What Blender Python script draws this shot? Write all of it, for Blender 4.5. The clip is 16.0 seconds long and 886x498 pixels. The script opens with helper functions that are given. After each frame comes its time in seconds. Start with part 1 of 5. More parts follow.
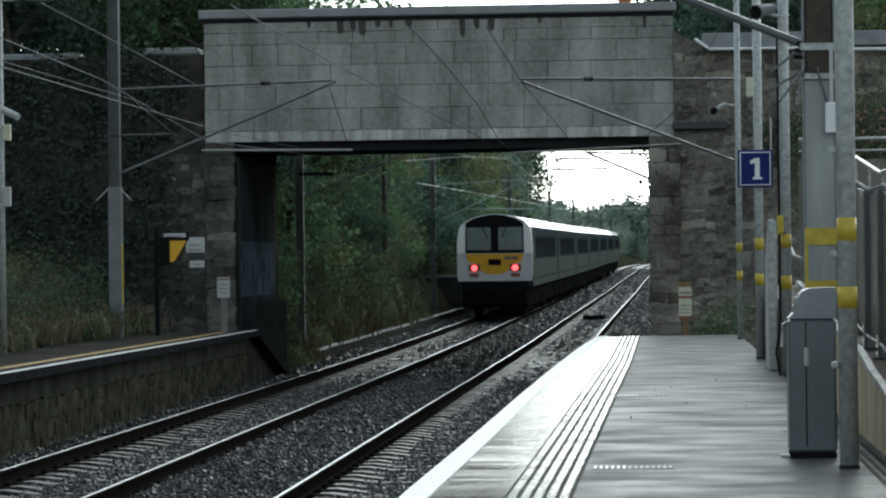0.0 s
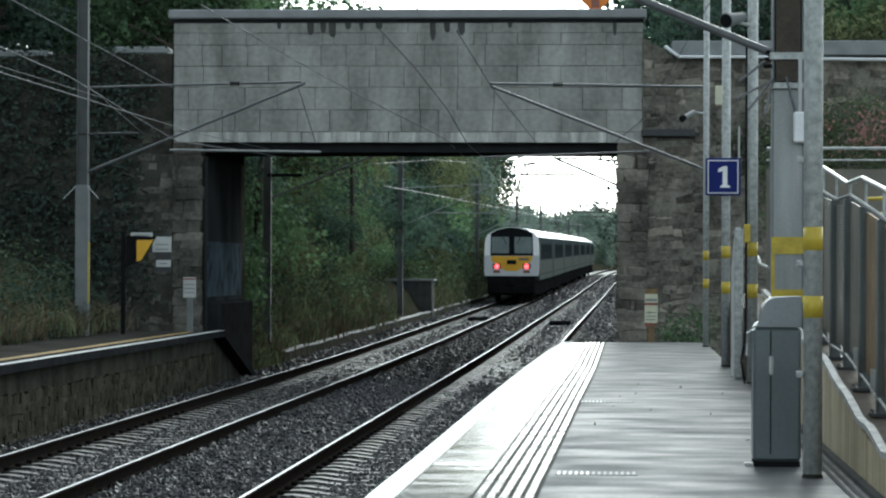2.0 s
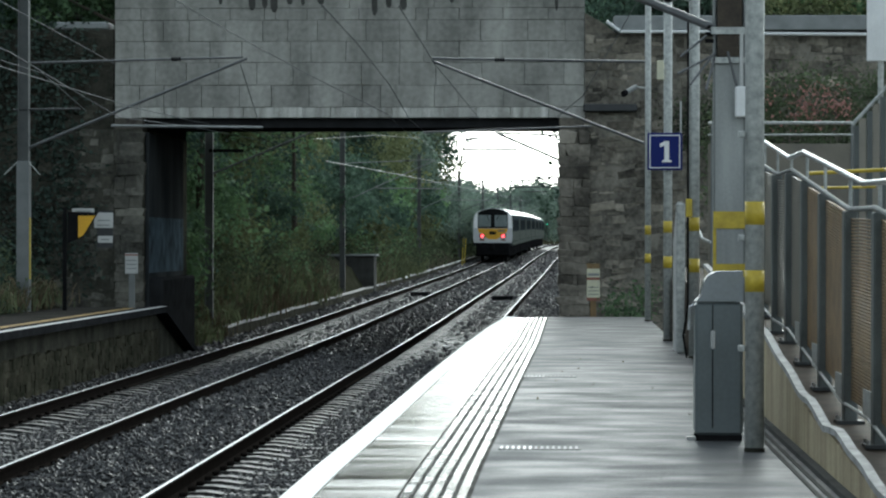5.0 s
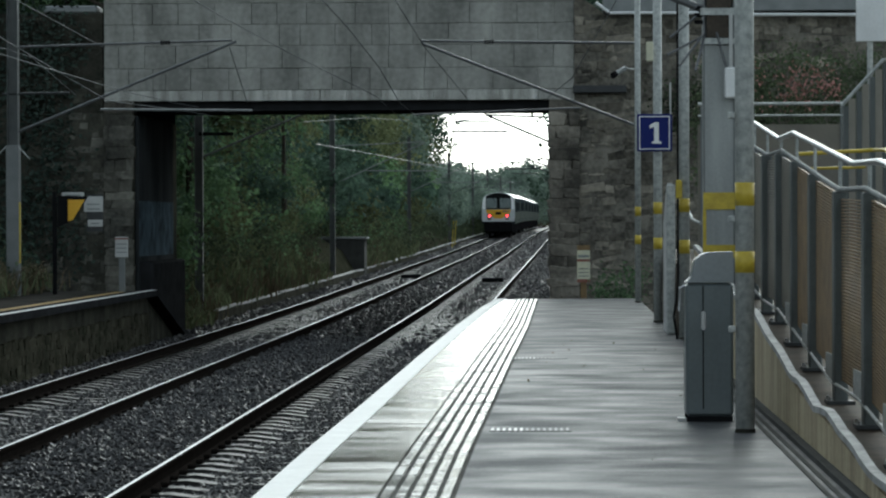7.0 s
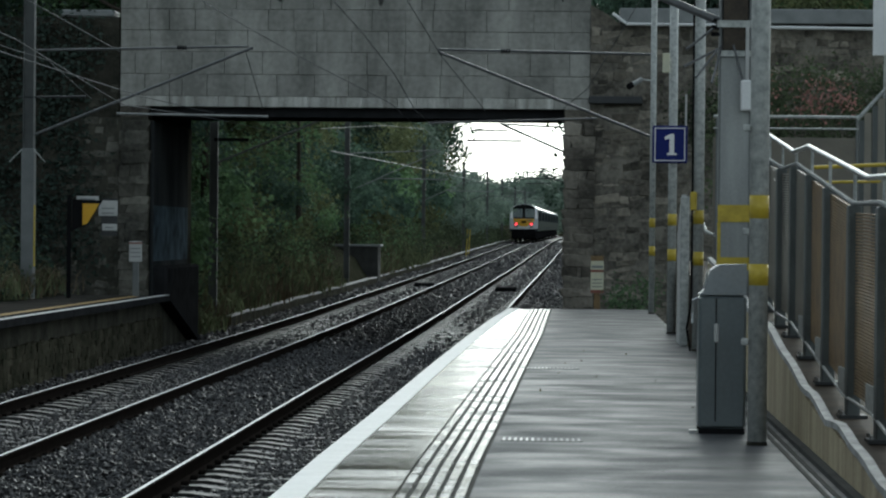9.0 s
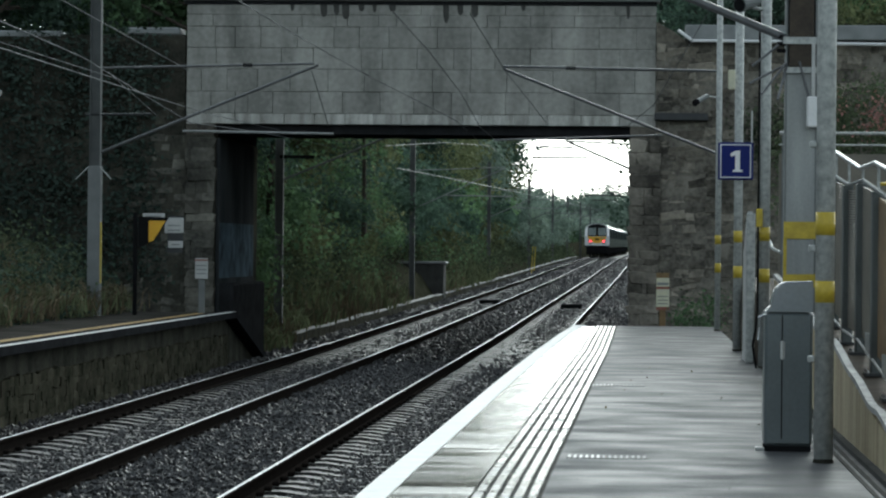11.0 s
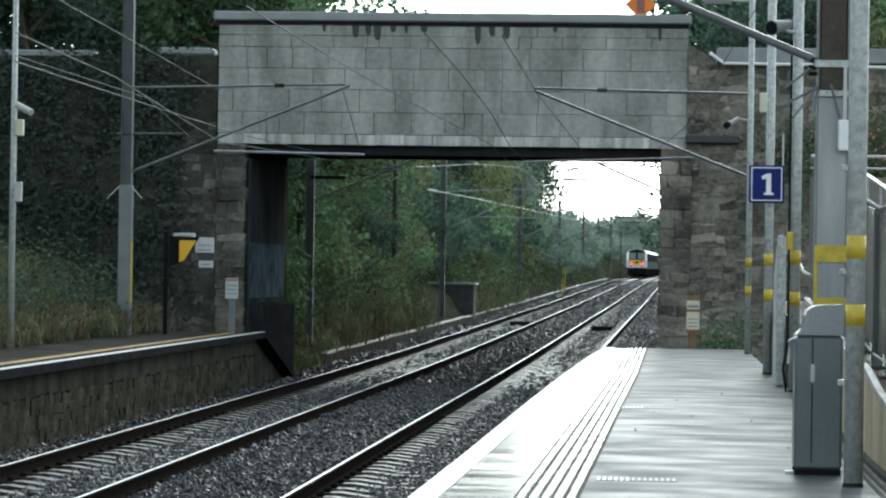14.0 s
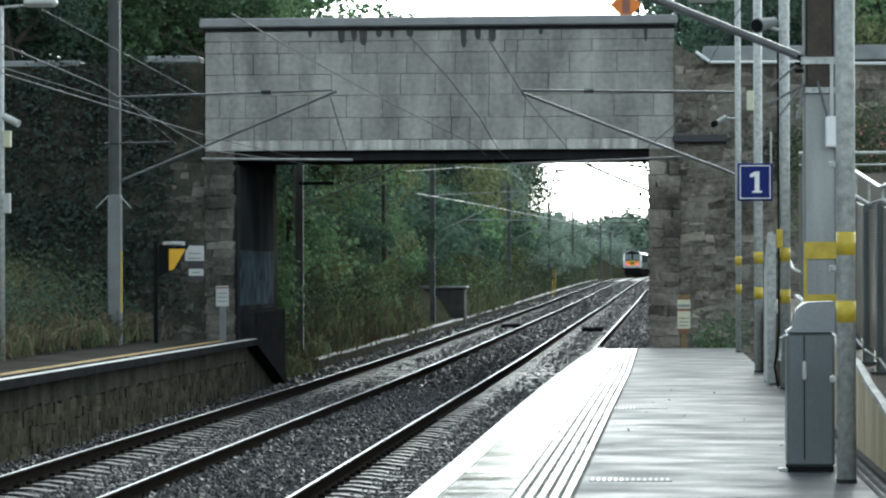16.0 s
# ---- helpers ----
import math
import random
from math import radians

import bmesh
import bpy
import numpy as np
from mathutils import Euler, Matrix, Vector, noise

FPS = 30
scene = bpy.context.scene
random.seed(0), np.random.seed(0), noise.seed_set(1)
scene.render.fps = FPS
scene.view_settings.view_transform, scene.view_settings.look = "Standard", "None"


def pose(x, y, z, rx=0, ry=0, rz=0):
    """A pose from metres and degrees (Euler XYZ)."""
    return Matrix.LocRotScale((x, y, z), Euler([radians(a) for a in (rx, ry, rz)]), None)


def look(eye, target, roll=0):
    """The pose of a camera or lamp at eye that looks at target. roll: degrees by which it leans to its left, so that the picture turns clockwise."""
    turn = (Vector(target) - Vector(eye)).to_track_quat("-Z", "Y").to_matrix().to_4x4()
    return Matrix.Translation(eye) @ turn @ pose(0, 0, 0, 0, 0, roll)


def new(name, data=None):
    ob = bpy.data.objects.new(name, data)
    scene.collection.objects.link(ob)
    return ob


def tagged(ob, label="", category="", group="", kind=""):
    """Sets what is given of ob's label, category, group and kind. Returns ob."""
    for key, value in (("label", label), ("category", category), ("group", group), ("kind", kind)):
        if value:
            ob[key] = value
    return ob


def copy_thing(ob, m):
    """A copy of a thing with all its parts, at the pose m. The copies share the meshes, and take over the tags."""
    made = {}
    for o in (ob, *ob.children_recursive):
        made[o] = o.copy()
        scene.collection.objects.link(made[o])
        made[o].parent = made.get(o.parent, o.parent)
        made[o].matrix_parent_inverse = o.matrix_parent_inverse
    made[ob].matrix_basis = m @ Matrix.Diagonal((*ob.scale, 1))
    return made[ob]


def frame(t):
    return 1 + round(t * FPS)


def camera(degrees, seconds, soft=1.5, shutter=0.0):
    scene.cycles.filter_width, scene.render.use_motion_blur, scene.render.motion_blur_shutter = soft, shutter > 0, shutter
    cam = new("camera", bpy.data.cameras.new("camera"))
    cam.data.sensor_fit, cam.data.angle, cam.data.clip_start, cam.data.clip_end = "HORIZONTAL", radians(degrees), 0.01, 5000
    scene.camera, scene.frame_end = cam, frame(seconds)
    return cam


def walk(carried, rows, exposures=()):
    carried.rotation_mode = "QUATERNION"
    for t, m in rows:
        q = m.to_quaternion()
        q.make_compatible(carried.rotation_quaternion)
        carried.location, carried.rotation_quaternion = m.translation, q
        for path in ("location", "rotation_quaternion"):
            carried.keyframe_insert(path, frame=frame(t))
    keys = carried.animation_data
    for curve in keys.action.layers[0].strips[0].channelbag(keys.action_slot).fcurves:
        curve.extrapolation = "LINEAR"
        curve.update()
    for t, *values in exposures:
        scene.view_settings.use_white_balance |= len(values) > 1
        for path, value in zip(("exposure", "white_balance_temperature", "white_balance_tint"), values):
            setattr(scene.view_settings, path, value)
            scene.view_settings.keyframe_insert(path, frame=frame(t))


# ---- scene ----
EYE = Vector((0.0, 0.0, 2.2))
cam = camera(17.16, 16.0, soft=2.2)


def aim(yaw, pitch, roll):
    """Yaw to the left and pitch up from the near rails' direction, in degrees."""
    a, b = radians(yaw), radians(pitch)
    return look(EYE, EYE + Vector((-math.sin(a) * math.cos(b), math.cos(a) * math.cos(b), math.sin(b))), -roll)


SWAY = [
    (0, 4.209, 0.293, 0.688),
    (0.5, 4.386, 0.501, 0.096),
    (1, 4.084, 0.425, -0.012),
    (1.5, 3.999, 0.460, -0.142),
    (2, 3.564, 0.359, -0.199),
    (2.5, 3.191, 0.429, -0.164),
    (3, 2.837, 0.567, -0.029),
    (3.2, 2.605, 0.468, -0.029),
    (5.3, 2.362, -0.270, -0.077),
    (5.5, 2.274, -0.402, -0.077),
    (6, 2.089, -0.649, -0.002),
    (6.5, 2.066, -0.552, 0.011),
    (7, 2.247, -0.469, 0.199),
    (7.5, 2.198, -0.493, 0.121),
    (8, 2.204, -0.621, -0.119),
    (8.5, 1.790, -0.725, -0.423),
    (9, 2.517, -0.301, -0.567),
    (9.5, 3.702, 0.016, -0.597),
    (9.7, 3.735, 0.038, -0.597),
    (11.8, 3.842, 0.008, -0.543),
    (12, 3.864, 0.030, -0.543),
    (12.5, 4.006, 0.353, -0.099),
    (13, 4.454, 0.254, -0.400),
    (13.5, 4.596, 0.470, -0.668),
    (14, 4.392, 0.425, -0.886),
    (14.5, 4.387, 0.508, -0.620),
    (15, 4.330, 0.433, -0.421),
    (15.5, 4.286, 0.395, -0.150),
    (16, 4.192, 0.499, 0.164),
]
walk(cam, [(t, aim(a, b, c)) for t, a, b, c in SWAY],
     exposures=[(t, e, 5950, -2) for t, e in ((0, 0.68), (1.5, 0.98), (3.0, 1.22), (5.5, 0.8), (7.0, 0.5), (8.5, 0.28), (9.5, 0.3), (12.0, 1.0), (14.0, 1.42), (16.0, 1.52))])

# ---- light: an overcast afternoon after rain ----
world = bpy.data.worlds.new("sky")
scene.world = world
world.use_nodes = True
sky = world.node_tree.nodes.new("ShaderNodeTexSky")
sky.sky_type, sky.sun_disc = "NISHITA", False
sky.sun_elevation, sky.sun_rotation = radians(31), radians(12)
sky.air_density, sky.dust_density, sky.ozone_density = 1.0, 2.0, 1.0
world.node_tree.nodes["Background"].inputs["Strength"].default_value = 0.15
cloud = world.node_tree.nodes.new("ShaderNodeHueSaturation")      # cloud cover takes most of the blue
cloud.inputs["Saturation"].default_value = 0.25
world.node_tree.links.new(sky.outputs[0], cloud.inputs["Color"])
world.node_tree.links.new(cloud.outputs[0], world.node_tree.nodes["Background"].inputs["Color"])
sun_data = bpy.data.lights.new("sun", "SUN")
sun_data.energy, sun_data.angle, sun_data.color = 0.5, radians(30), (1.0, 0.96, 0.9)
sun = new("sun", sun_data)
sun.rotation_euler = (radians(59), 0, radians(168))


# ---- materials ----
def material(name, base, dark=None, rough=0.6, metal=0.0, scale=3.0, stretch=(1, 1, 1), bump=0.2, fine=40.0, gloss=0.0, emit=0.0,
             vary=0.0, tone=0.0, coat=0.0, spec=0.5, through_light=0.0, wet=0.0, detail=5, world=False):
    """Two noises mix base and dark; gloss: how far wet patches lower the roughness; vary: brightness by piece."""
    m = bpy.data.materials.new(name)
    m.use_nodes = True
    nt = m.node_tree
    bsdf = nt.nodes["Principled BSDF"]
    dark = dark or tuple(c * 0.6 for c in base)
    co = nt.nodes.new("ShaderNodeTexCoord")
    mp = nt.nodes.new("ShaderNodeMapping")
    mp.inputs["Scale"].default_value = stretch
    where = nt.nodes.new("ShaderNodeNewGeometry").outputs["Position"] if world else co.outputs["Object"]
    nt.links.new(where, mp.inputs[0])
    a = nt.nodes.new("ShaderNodeTexNoise")
    a.inputs["Scale"].default_value, a.inputs["Detail"].default_value = scale, detail
    b = nt.nodes.new("ShaderNodeTexNoise")
    b.inputs["Scale"].default_value, b.inputs["Detail"].default_value = fine, 3
    nt.links.new(mp.outputs[0], a.inputs["Vector"])
    nt.links.new(where, b.inputs["Vector"])
    ad = nt.nodes.new("ShaderNodeMath")
    ad.operation = "MULTIPLY_ADD"
    nt.links.new(b.outputs[0], ad.inputs[0])
    ad.inputs[1].default_value = 0.45
    nt.links.new(a.outputs[0], ad.inputs[2])
    mr = nt.nodes.new("ShaderNodeMapRange")
    nt.links.new(ad.outputs[0], mr.inputs["Value"])
    mr.inputs["From Min"].default_value, mr.inputs["From Max"].default_value = 0.5, 0.95
    mix = nt.nodes.new("ShaderNodeMix")
    mix.data_type = "RGBA"
    nt.links.new(mr.outputs[0], mix.inputs[0])
    mix.inputs[6].default_value, mix.inputs[7].default_value = (*dark, 1), (*base, 1)
    out = mix.outputs[2]
    if vary:
        info = nt.nodes.new("ShaderNodeObjectInfo")
        geo = nt.nodes.new("ShaderNodeNewGeometry")
        sm = nt.nodes.new("ShaderNodeMath")
        nt.links.new(info.outputs["Random"], sm.inputs[0])
        nt.links.new(geo.outputs["Random Per Island"], sm.inputs[1])
        fr = nt.nodes.new("ShaderNodeMath")
        fr.operation = "FRACT"
        nt.links.new(sm.outputs[0], fr.inputs[0])
        vr = nt.nodes.new("ShaderNodeMapRange")
        nt.links.new(fr.outputs[0], vr.inputs["Value"])
        vr.inputs["To Min"].default_value, vr.inputs["To Max"].default_value = 1 - vary, 1 + vary
        hs = nt.nodes.new("ShaderNodeHueSaturation")
        nt.links.new(vr.outputs[0], hs.inputs["Value"])
        nt.links.new(out, hs.inputs["Color"])
        out = hs.outputs[0]
    if tone:                                                       # whole things differ in brightness
        info = nt.nodes.new("ShaderNodeObjectInfo")
        vr = nt.nodes.new("ShaderNodeMapRange")
        nt.links.new(info.outputs["Random"], vr.inputs["Value"])
        vr.inputs["To Min"].default_value, vr.inputs["To Max"].default_value = 1 - tone, 1 + tone
        hs = nt.nodes.new("ShaderNodeHueSaturation")
        nt.links.new(vr.outputs[0], hs.inputs["Value"])
        nt.links.new(out, hs.inputs["Color"])
        out = hs.outputs[0]
    nt.links.new(out, bsdf.inputs["Base Color"])
    rr = nt.nodes.new("ShaderNodeMapRange")
    nt.links.new(a.outputs[0], rr.inputs["Value"])
    rr.inputs["From Min"].default_value, rr.inputs["From Max"].default_value = 0.35, 0.65
    rr.inputs["To Min"].default_value, rr.inputs["To Max"].default_value = max(0.03, rough - gloss), rough
    nt.links.new(rr.outputs[0], bsdf.inputs["Roughness"])
    bsdf.inputs["Metallic"].default_value = metal
    bsdf.inputs["Coat Weight"].default_value = coat
    bsdf.inputs["Specular IOR Level"].default_value = spec
    if wet:
        wr = nt.nodes.new("ShaderNodeMapRange")
        nt.links.new(a.outputs[0], wr.inputs["Value"])
        wr.inputs["From Min"].default_value, wr.inputs["From Max"].default_value = 0.38, 0.66
        wr.inputs["To Min"].default_value, wr.inputs["To Max"].default_value = wet, spec
        nt.links.new(wr.outputs[0], bsdf.inputs["Specular IOR Level"])
    if bump:
        bp = nt.nodes.new("ShaderNodeBump")
        bp.inputs["Strength"].default_value, bp.inputs["Distance"].default_value = bump, 0.01
        nt.links.new(ad.outputs[0], bp.inputs["Height"])
        nt.links.new(bp.outputs[0], bsdf.inputs["Normal"])
    if emit:
        bsdf.inputs["Emission Color"].default_value = (*base, 1)
        bsdf.inputs["Emission Strength"].default_value = emit
    if through_light:
        tr = nt.nodes.new("ShaderNodeBsdfTranslucent")
        nt.links.new(out, tr.inputs["Color"])
        ms = nt.nodes.new("ShaderNodeMixShader")
        ms.inputs[0].default_value = through_light
        nt.links.new(bsdf.outputs[0], ms.inputs[1])
        nt.links.new(tr.outputs[0], ms.inputs[2])
        nt.links.new(ms.outputs[0], nt.nodes["Material Output"].inputs["Surface"])
    return m


M = {
    "concrete": material("weathered_concrete", (0.385, 0.378, 0.35), (0.18, 0.178, 0.164), 0.85, scale=1.1, fine=9, vary=0.085, stretch=(1.8, 1.3, 0.45), bump=0.3, spec=0.05, detail=10, world=True),
    "coping": material("grey_coping", (0.235, 0.24, 0.245), (0.15, 0.153, 0.157), rough=0.5, scale=2, gloss=0.2),
    "joint_pale": material("dirty_joint", (0.20, 0.197, 0.185), (0.09, 0.089, 0.083), 0.9, scale=1.2, world=True),
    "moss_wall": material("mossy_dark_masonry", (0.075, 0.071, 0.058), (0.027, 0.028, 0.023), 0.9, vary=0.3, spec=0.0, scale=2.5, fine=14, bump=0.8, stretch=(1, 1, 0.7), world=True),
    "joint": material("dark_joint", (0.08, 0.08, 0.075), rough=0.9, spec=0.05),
    "mast_steel": material("weathered_mast_steel", (0.125, 0.13, 0.13), (0.085, 0.09, 0.09), 0.75, scale=3, spec=0.2),
    "mast_grey": material("mast_grey_sleeve", (0.2, 0.21, 0.21), (0.14, 0.148, 0.148), 0.7, scale=3, spec=0.2),
    "steel_dark": material("dark_painted_steel", (0.035, 0.037, 0.04), rough=0.6),
    "rubble": material("rubble_stone", (0.29, 0.26, 0.212), (0.06, 0.056, 0.048), 0.85, scale=1.3, fine=12, vary=0.42, spec=0.1, bump=0.8, detail=9, world=True),
    "quoin": material("dressed_stone", (0.25, 0.226, 0.19), (0.06, 0.055, 0.047), 0.85, scale=1.4, fine=12, vary=0.42, spec=0.15, bump=0.8, detail=9, world=True),
    "mortar": material("old_mortar", (0.23, 0.212, 0.18), (0.045, 0.042, 0.036), 0.95, scale=1.5, fine=12, spec=0.1, bump=0.6, detail=9, world=True),
    "ballast": material("wet_ballast", (0.078, 0.077, 0.078), (0.028, 0.028, 0.029), 0.55, scale=8, vary=0.5, gloss=0.15, spec=0.06),
    "ballast_bed": material("ballast_bed", (0.065, 0.065, 0.066), (0.022, 0.022, 0.022), 0.55, scale=9, fine=25, bump=0.8, spec=0.12),
    "sleeper": material("wet_sleeper", (0.05, 0.049, 0.047), (0.024, 0.024, 0.023), 0.45, scale=6, gloss=0.12, vary=0.3, spec=0.08),
    "rail": material("rusty_rail", (0.02, 0.017, 0.015), rough=0.8, scale=10, spec=0.0),
    "railhead": material("polished_rail_head", (0.40, 0.41, 0.43), (0.26, 0.26, 0.27), 0.42, 1.0, scale=5, bump=0),
    "asphalt": material("wet_platform_asphalt", (0.125, 0.127, 0.13), (0.058, 0.059, 0.061), 0.5, scale=2.4, stretch=(0.6, 1.0, 1), gloss=0.2, spec=0.004, wet=0.024, bump=0.45, fine=50, detail=8),
    "paver": material("wet_edge_paver", (0.29, 0.275, 0.245), (0.11, 0.095, 0.068), 0.26, scale=1.6, stretch=(0.3, 2.2, 1), gloss=0.21, bump=0.2, vary=0.35, detail=9),
    "tactile": material("tactile_strip", (0.45, 0.44, 0.41), (0.28, 0.27, 0.24), 0.22, scale=3, gloss=0.16, bump=0.1),
    "whiteline": material("white_line_paint", (0.64, 0.64, 0.63), (0.45, 0.45, 0.44), 0.5, scale=5, gloss=0.15, spec=0.2, detail=8),
    "yellowline": material("worn_yellow_paint", (0.42, 0.28, 0.09), (0.14, 0.11, 0.06), 0.7, scale=4, detail=8, spec=0.1),
    "galv": material("galvanised_steel", (0.50, 0.51, 0.49), (0.26, 0.275, 0.265), 0.6, 0.1, scale=18, fine=45, detail=3),
    "yellow": material("yellow_band", (0.60, 0.455, 0.045), (0.42, 0.31, 0.03), 0.5, scale=9),
    "bin": material("grey_bin_plastic", (0.125, 0.145, 0.15), (0.09, 0.105, 0.11), 0.4, scale=2.5, gloss=0.1, bump=0.05, detail=7),
    "bin_hood": material("grey_bin_hood", (0.24, 0.26, 0.275), (0.18, 0.195, 0.205), 0.3, scale=2, gloss=0.1, bump=0.05),
    "blue": material("blue_sign_enamel", (0.006, 0.014, 0.13), (0.005, 0.012, 0.11), 0.4, bump=0, spec=0.15),
    "white": material("white_enamel", (0.8, 0.8, 0.8), (0.66, 0.66, 0.66), 0.45, bump=0.03),
    "cream": material("cream_box", (0.64, 0.61, 0.42), (0.45, 0.45, 0.36), 0.5, bump=0.03),
    "grey": material("grey_paint", (0.26, 0.27, 0.27), (0.18, 0.19, 0.19), 0.6, spec=0.2),
    "palegrey": material("pale_grey_paint", (0.5, 0.5, 0.49), (0.38, 0.38, 0.37), 0.5),
    "black": material("black_paint", (0.016, 0.016, 0.017), rough=0.7, bump=0.05, spec=0.0),
    "red": material("faded_red_print", (0.26, 0.095, 0.065), rough=0.5, bump=0),
    "orange": material("orange_sign", (0.75, 0.20, 0.01), rough=0.5, bump=0),
    "fencepost": material("dark_grey_post", (0.125, 0.135, 0.132), (0.08, 0.087, 0.085), 0.55, scale=3, spec=0.25),
    "corten": material("gold_brown_mesh", (0.24, 0.155, 0.065), (0.13, 0.085, 0.042), 0.7, scale=5),
    "panelgrey": material("grey_panel", (0.19, 0.172, 0.135), (0.125, 0.113, 0.095), 0.6, scale=2),
    "chrome": material("wet_stainless_tube", (0.5, 0.51, 0.52), (0.3, 0.3, 0.31), 0.33, 0.9, scale=8, bump=0),
    "wall_render": material("stained_render", (0.43, 0.36, 0.22), (0.19, 0.145, 0.085), 0.75, scale=3, stretch=(3, 3, 0.3), bump=0.2, detail=8),
    "wallcap": material("pale_wall_coping", (0.42, 0.42, 0.41), (0.2, 0.2, 0.195), 0.7, scale=5, gloss=0.1, spec=0.08),
    "earth": material("earth_bank", (0.05, 0.048, 0.034), (0.022, 0.024, 0.015), 0.95, scale=1.6, bump=0.6, fine=12, spec=0.0),
    "leaf": material("green_leaves", (0.18, 0.28, 0.135), (0.036, 0.068, 0.04), 0.8, scale=0.6, fine=2, vary=0.14, tone=0.38, spec=0.15, through_light=0.25, bump=0),
    "leaf_dark": material("dark_leaves", (0.10, 0.155, 0.108), (0.024, 0.042, 0.034), 0.8, scale=0.6, fine=2, vary=0.14, tone=0.38, spec=0.15, through_light=0.25, bump=0),
    "leaf_olive": material("olive_leaves", (0.21, 0.235, 0.11), (0.06, 0.073, 0.042), 0.8, scale=0.6, fine=2, vary=0.12, tone=0.25, spec=0.15, through_light=0.25, bump=0),
    "leaf_dry": material("dry_stems", (0.19, 0.15, 0.095), (0.07, 0.056, 0.036), 0.85, scale=1, fine=6, vary=0.3, spec=0.1, bump=0),
    "flower": material("red_flowers", (0.42, 0.20, 0.17), (0.22, 0.10, 0.09), 0.7, scale=2, vary=0.3, bump=0),
    "bark": material("bark", (0.07, 0.055, 0.04), (0.03, 0.025, 0.02), 0.9, scale=6, bump=0.6),
    "wire": material("tarnished_wire", (0.16, 0.165, 0.17), rough=0.85, bump=0, spec=0.1),
    "tube": material("cantilever_tube", (0.12, 0.125, 0.13), (0.08, 0.08, 0.085), 0.5, 0.2, scale=8, bump=0),
    "train_grey": material("train_silver_grey", (0.60, 0.61, 0.62), (0.52, 0.53, 0.54), 0.4, scale=1.5, gloss=0.1, bump=0),
    "train_white": material("train_white", (0.92, 0.92, 0.92), (0.86, 0.86, 0.86), 0.3, scale=1.5, bump=0),
    "train_roof": material("train_pale_roof", (0.72, 0.73, 0.74), (0.6, 0.6, 0.61), 0.3, scale=1.5, gloss=0.15, bump=0),
    "train_blue": material("train_dark_green_blue", (0.042, 0.052, 0.056), (0.034, 0.042, 0.045), 0.7, spec=0.0, scale=1.5, bump=0),
    "train_lower": material("train_lower_band", (0.105, 0.115, 0.105), (0.08, 0.09, 0.08), 0.7, spec=0.0, scale=1.5, bump=0),
    "train_yellow": material("train_yellow", (0.72, 0.40, 0.015), (0.6, 0.32, 0.01), 0.4, scale=1.5, bump=0),
    # windscreen base colour lightened to stand for what the glass reflects
    "glass": material("reflection_grey_glass", (0.22, 0.25, 0.25), (0.16, 0.19, 0.19), 0.15, bump=0),
    "side_glass": material("dark_side_glass", (0.024, 0.028, 0.03), (0.02, 0.024, 0.026), 0.5, bump=0, spec=0.0),
    "ramp_brown": material("wet_brown_ramp", (0.075, 0.06, 0.045), (0.04, 0.033, 0.027), 0.6, scale=4, spec=0.02),
    "panel_tan": material("tan_panel", (0.34, 0.31, 0.26), (0.26, 0.24, 0.2), 0.6, scale=2),
    "limed": material("limed_concrete", (0.55, 0.54, 0.51), (0.22, 0.215, 0.19), 0.8, scale=2.2, vary=0.2, stretch=(3, 3, 0.4)),
    "tail": material("red_tail_lamp", (1.0, 0.05, 0.06), (1.0, 0.05, 0.06), 0.4, emit=3.2, bump=0),
    "green_lamp": material("green_signal_lamp", (0.05, 1.0, 0.5), (0.05, 1.0, 0.5), 0.4, emit=6.0, bump=0),
    "graffiti": material("faded_blue_paint", (0.10, 0.135, 0.165), (0.028, 0.034, 0.040), 0.8, scale=2.4, detail=6, spec=0.0, world=True),
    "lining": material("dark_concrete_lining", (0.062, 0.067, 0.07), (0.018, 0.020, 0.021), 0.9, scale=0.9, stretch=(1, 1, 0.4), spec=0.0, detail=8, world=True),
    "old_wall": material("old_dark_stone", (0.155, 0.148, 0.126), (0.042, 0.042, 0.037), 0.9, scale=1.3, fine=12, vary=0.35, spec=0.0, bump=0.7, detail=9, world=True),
    "bramble": material("bramble_leaves", (0.12, 0.15, 0.085), (0.032, 0.043, 0.028), 0.9, scale=0.6, fine=3, vary=0.2, spec=0.05, through_light=0.25, bump=0),
    "pale_tube": material("pale_bracket_tube", (0.26, 0.27, 0.27), (0.16, 0.17, 0.17), 0.6, scale=8, bump=0),
    "plate_grey": material("grey_face_plate", (0.36, 0.37, 0.36), (0.27, 0.28, 0.275), 0.65, scale=2, stretch=(6, 6, 0.5), spec=0.2),
    "far_asphalt": material("old_platform_asphalt", (0.062, 0.058, 0.052), (0.03, 0.029, 0.026), 0.8, scale=1.2, fine=30, spec=0.0, detail=7, world=True),
    # next leaf colour is lifted and greyed to imitate haze over distance
    "leaf_hazed": material("haze_paled_leaves", (0.26, 0.33, 0.26), (0.11, 0.15, 0.125), 0.8, scale=0.3, fine=2, vary=0.12, spec=0.15, through_light=0.25, bump=0),
    "girder": material("dark_girder_steel", (0.030, 0.031, 0.033), (0.017, 0.017, 0.018), 0.8, scale=3, spec=0.0),
    "mossy_face": material("mossy_rubble_face", (0.078, 0.072, 0.054), (0.024, 0.026, 0.018), 0.9, scale=2.2, fine=16, vary=0.22, spec=0.0, bump=0.9, detail=8, world=True),
    "grass": material("rank_grass", (0.175, 0.195, 0.105), (0.06, 0.072, 0.042), 0.85, scale=0.8, fine=4, vary=0.3, spec=0.05, through_light=0.2, bump=0),
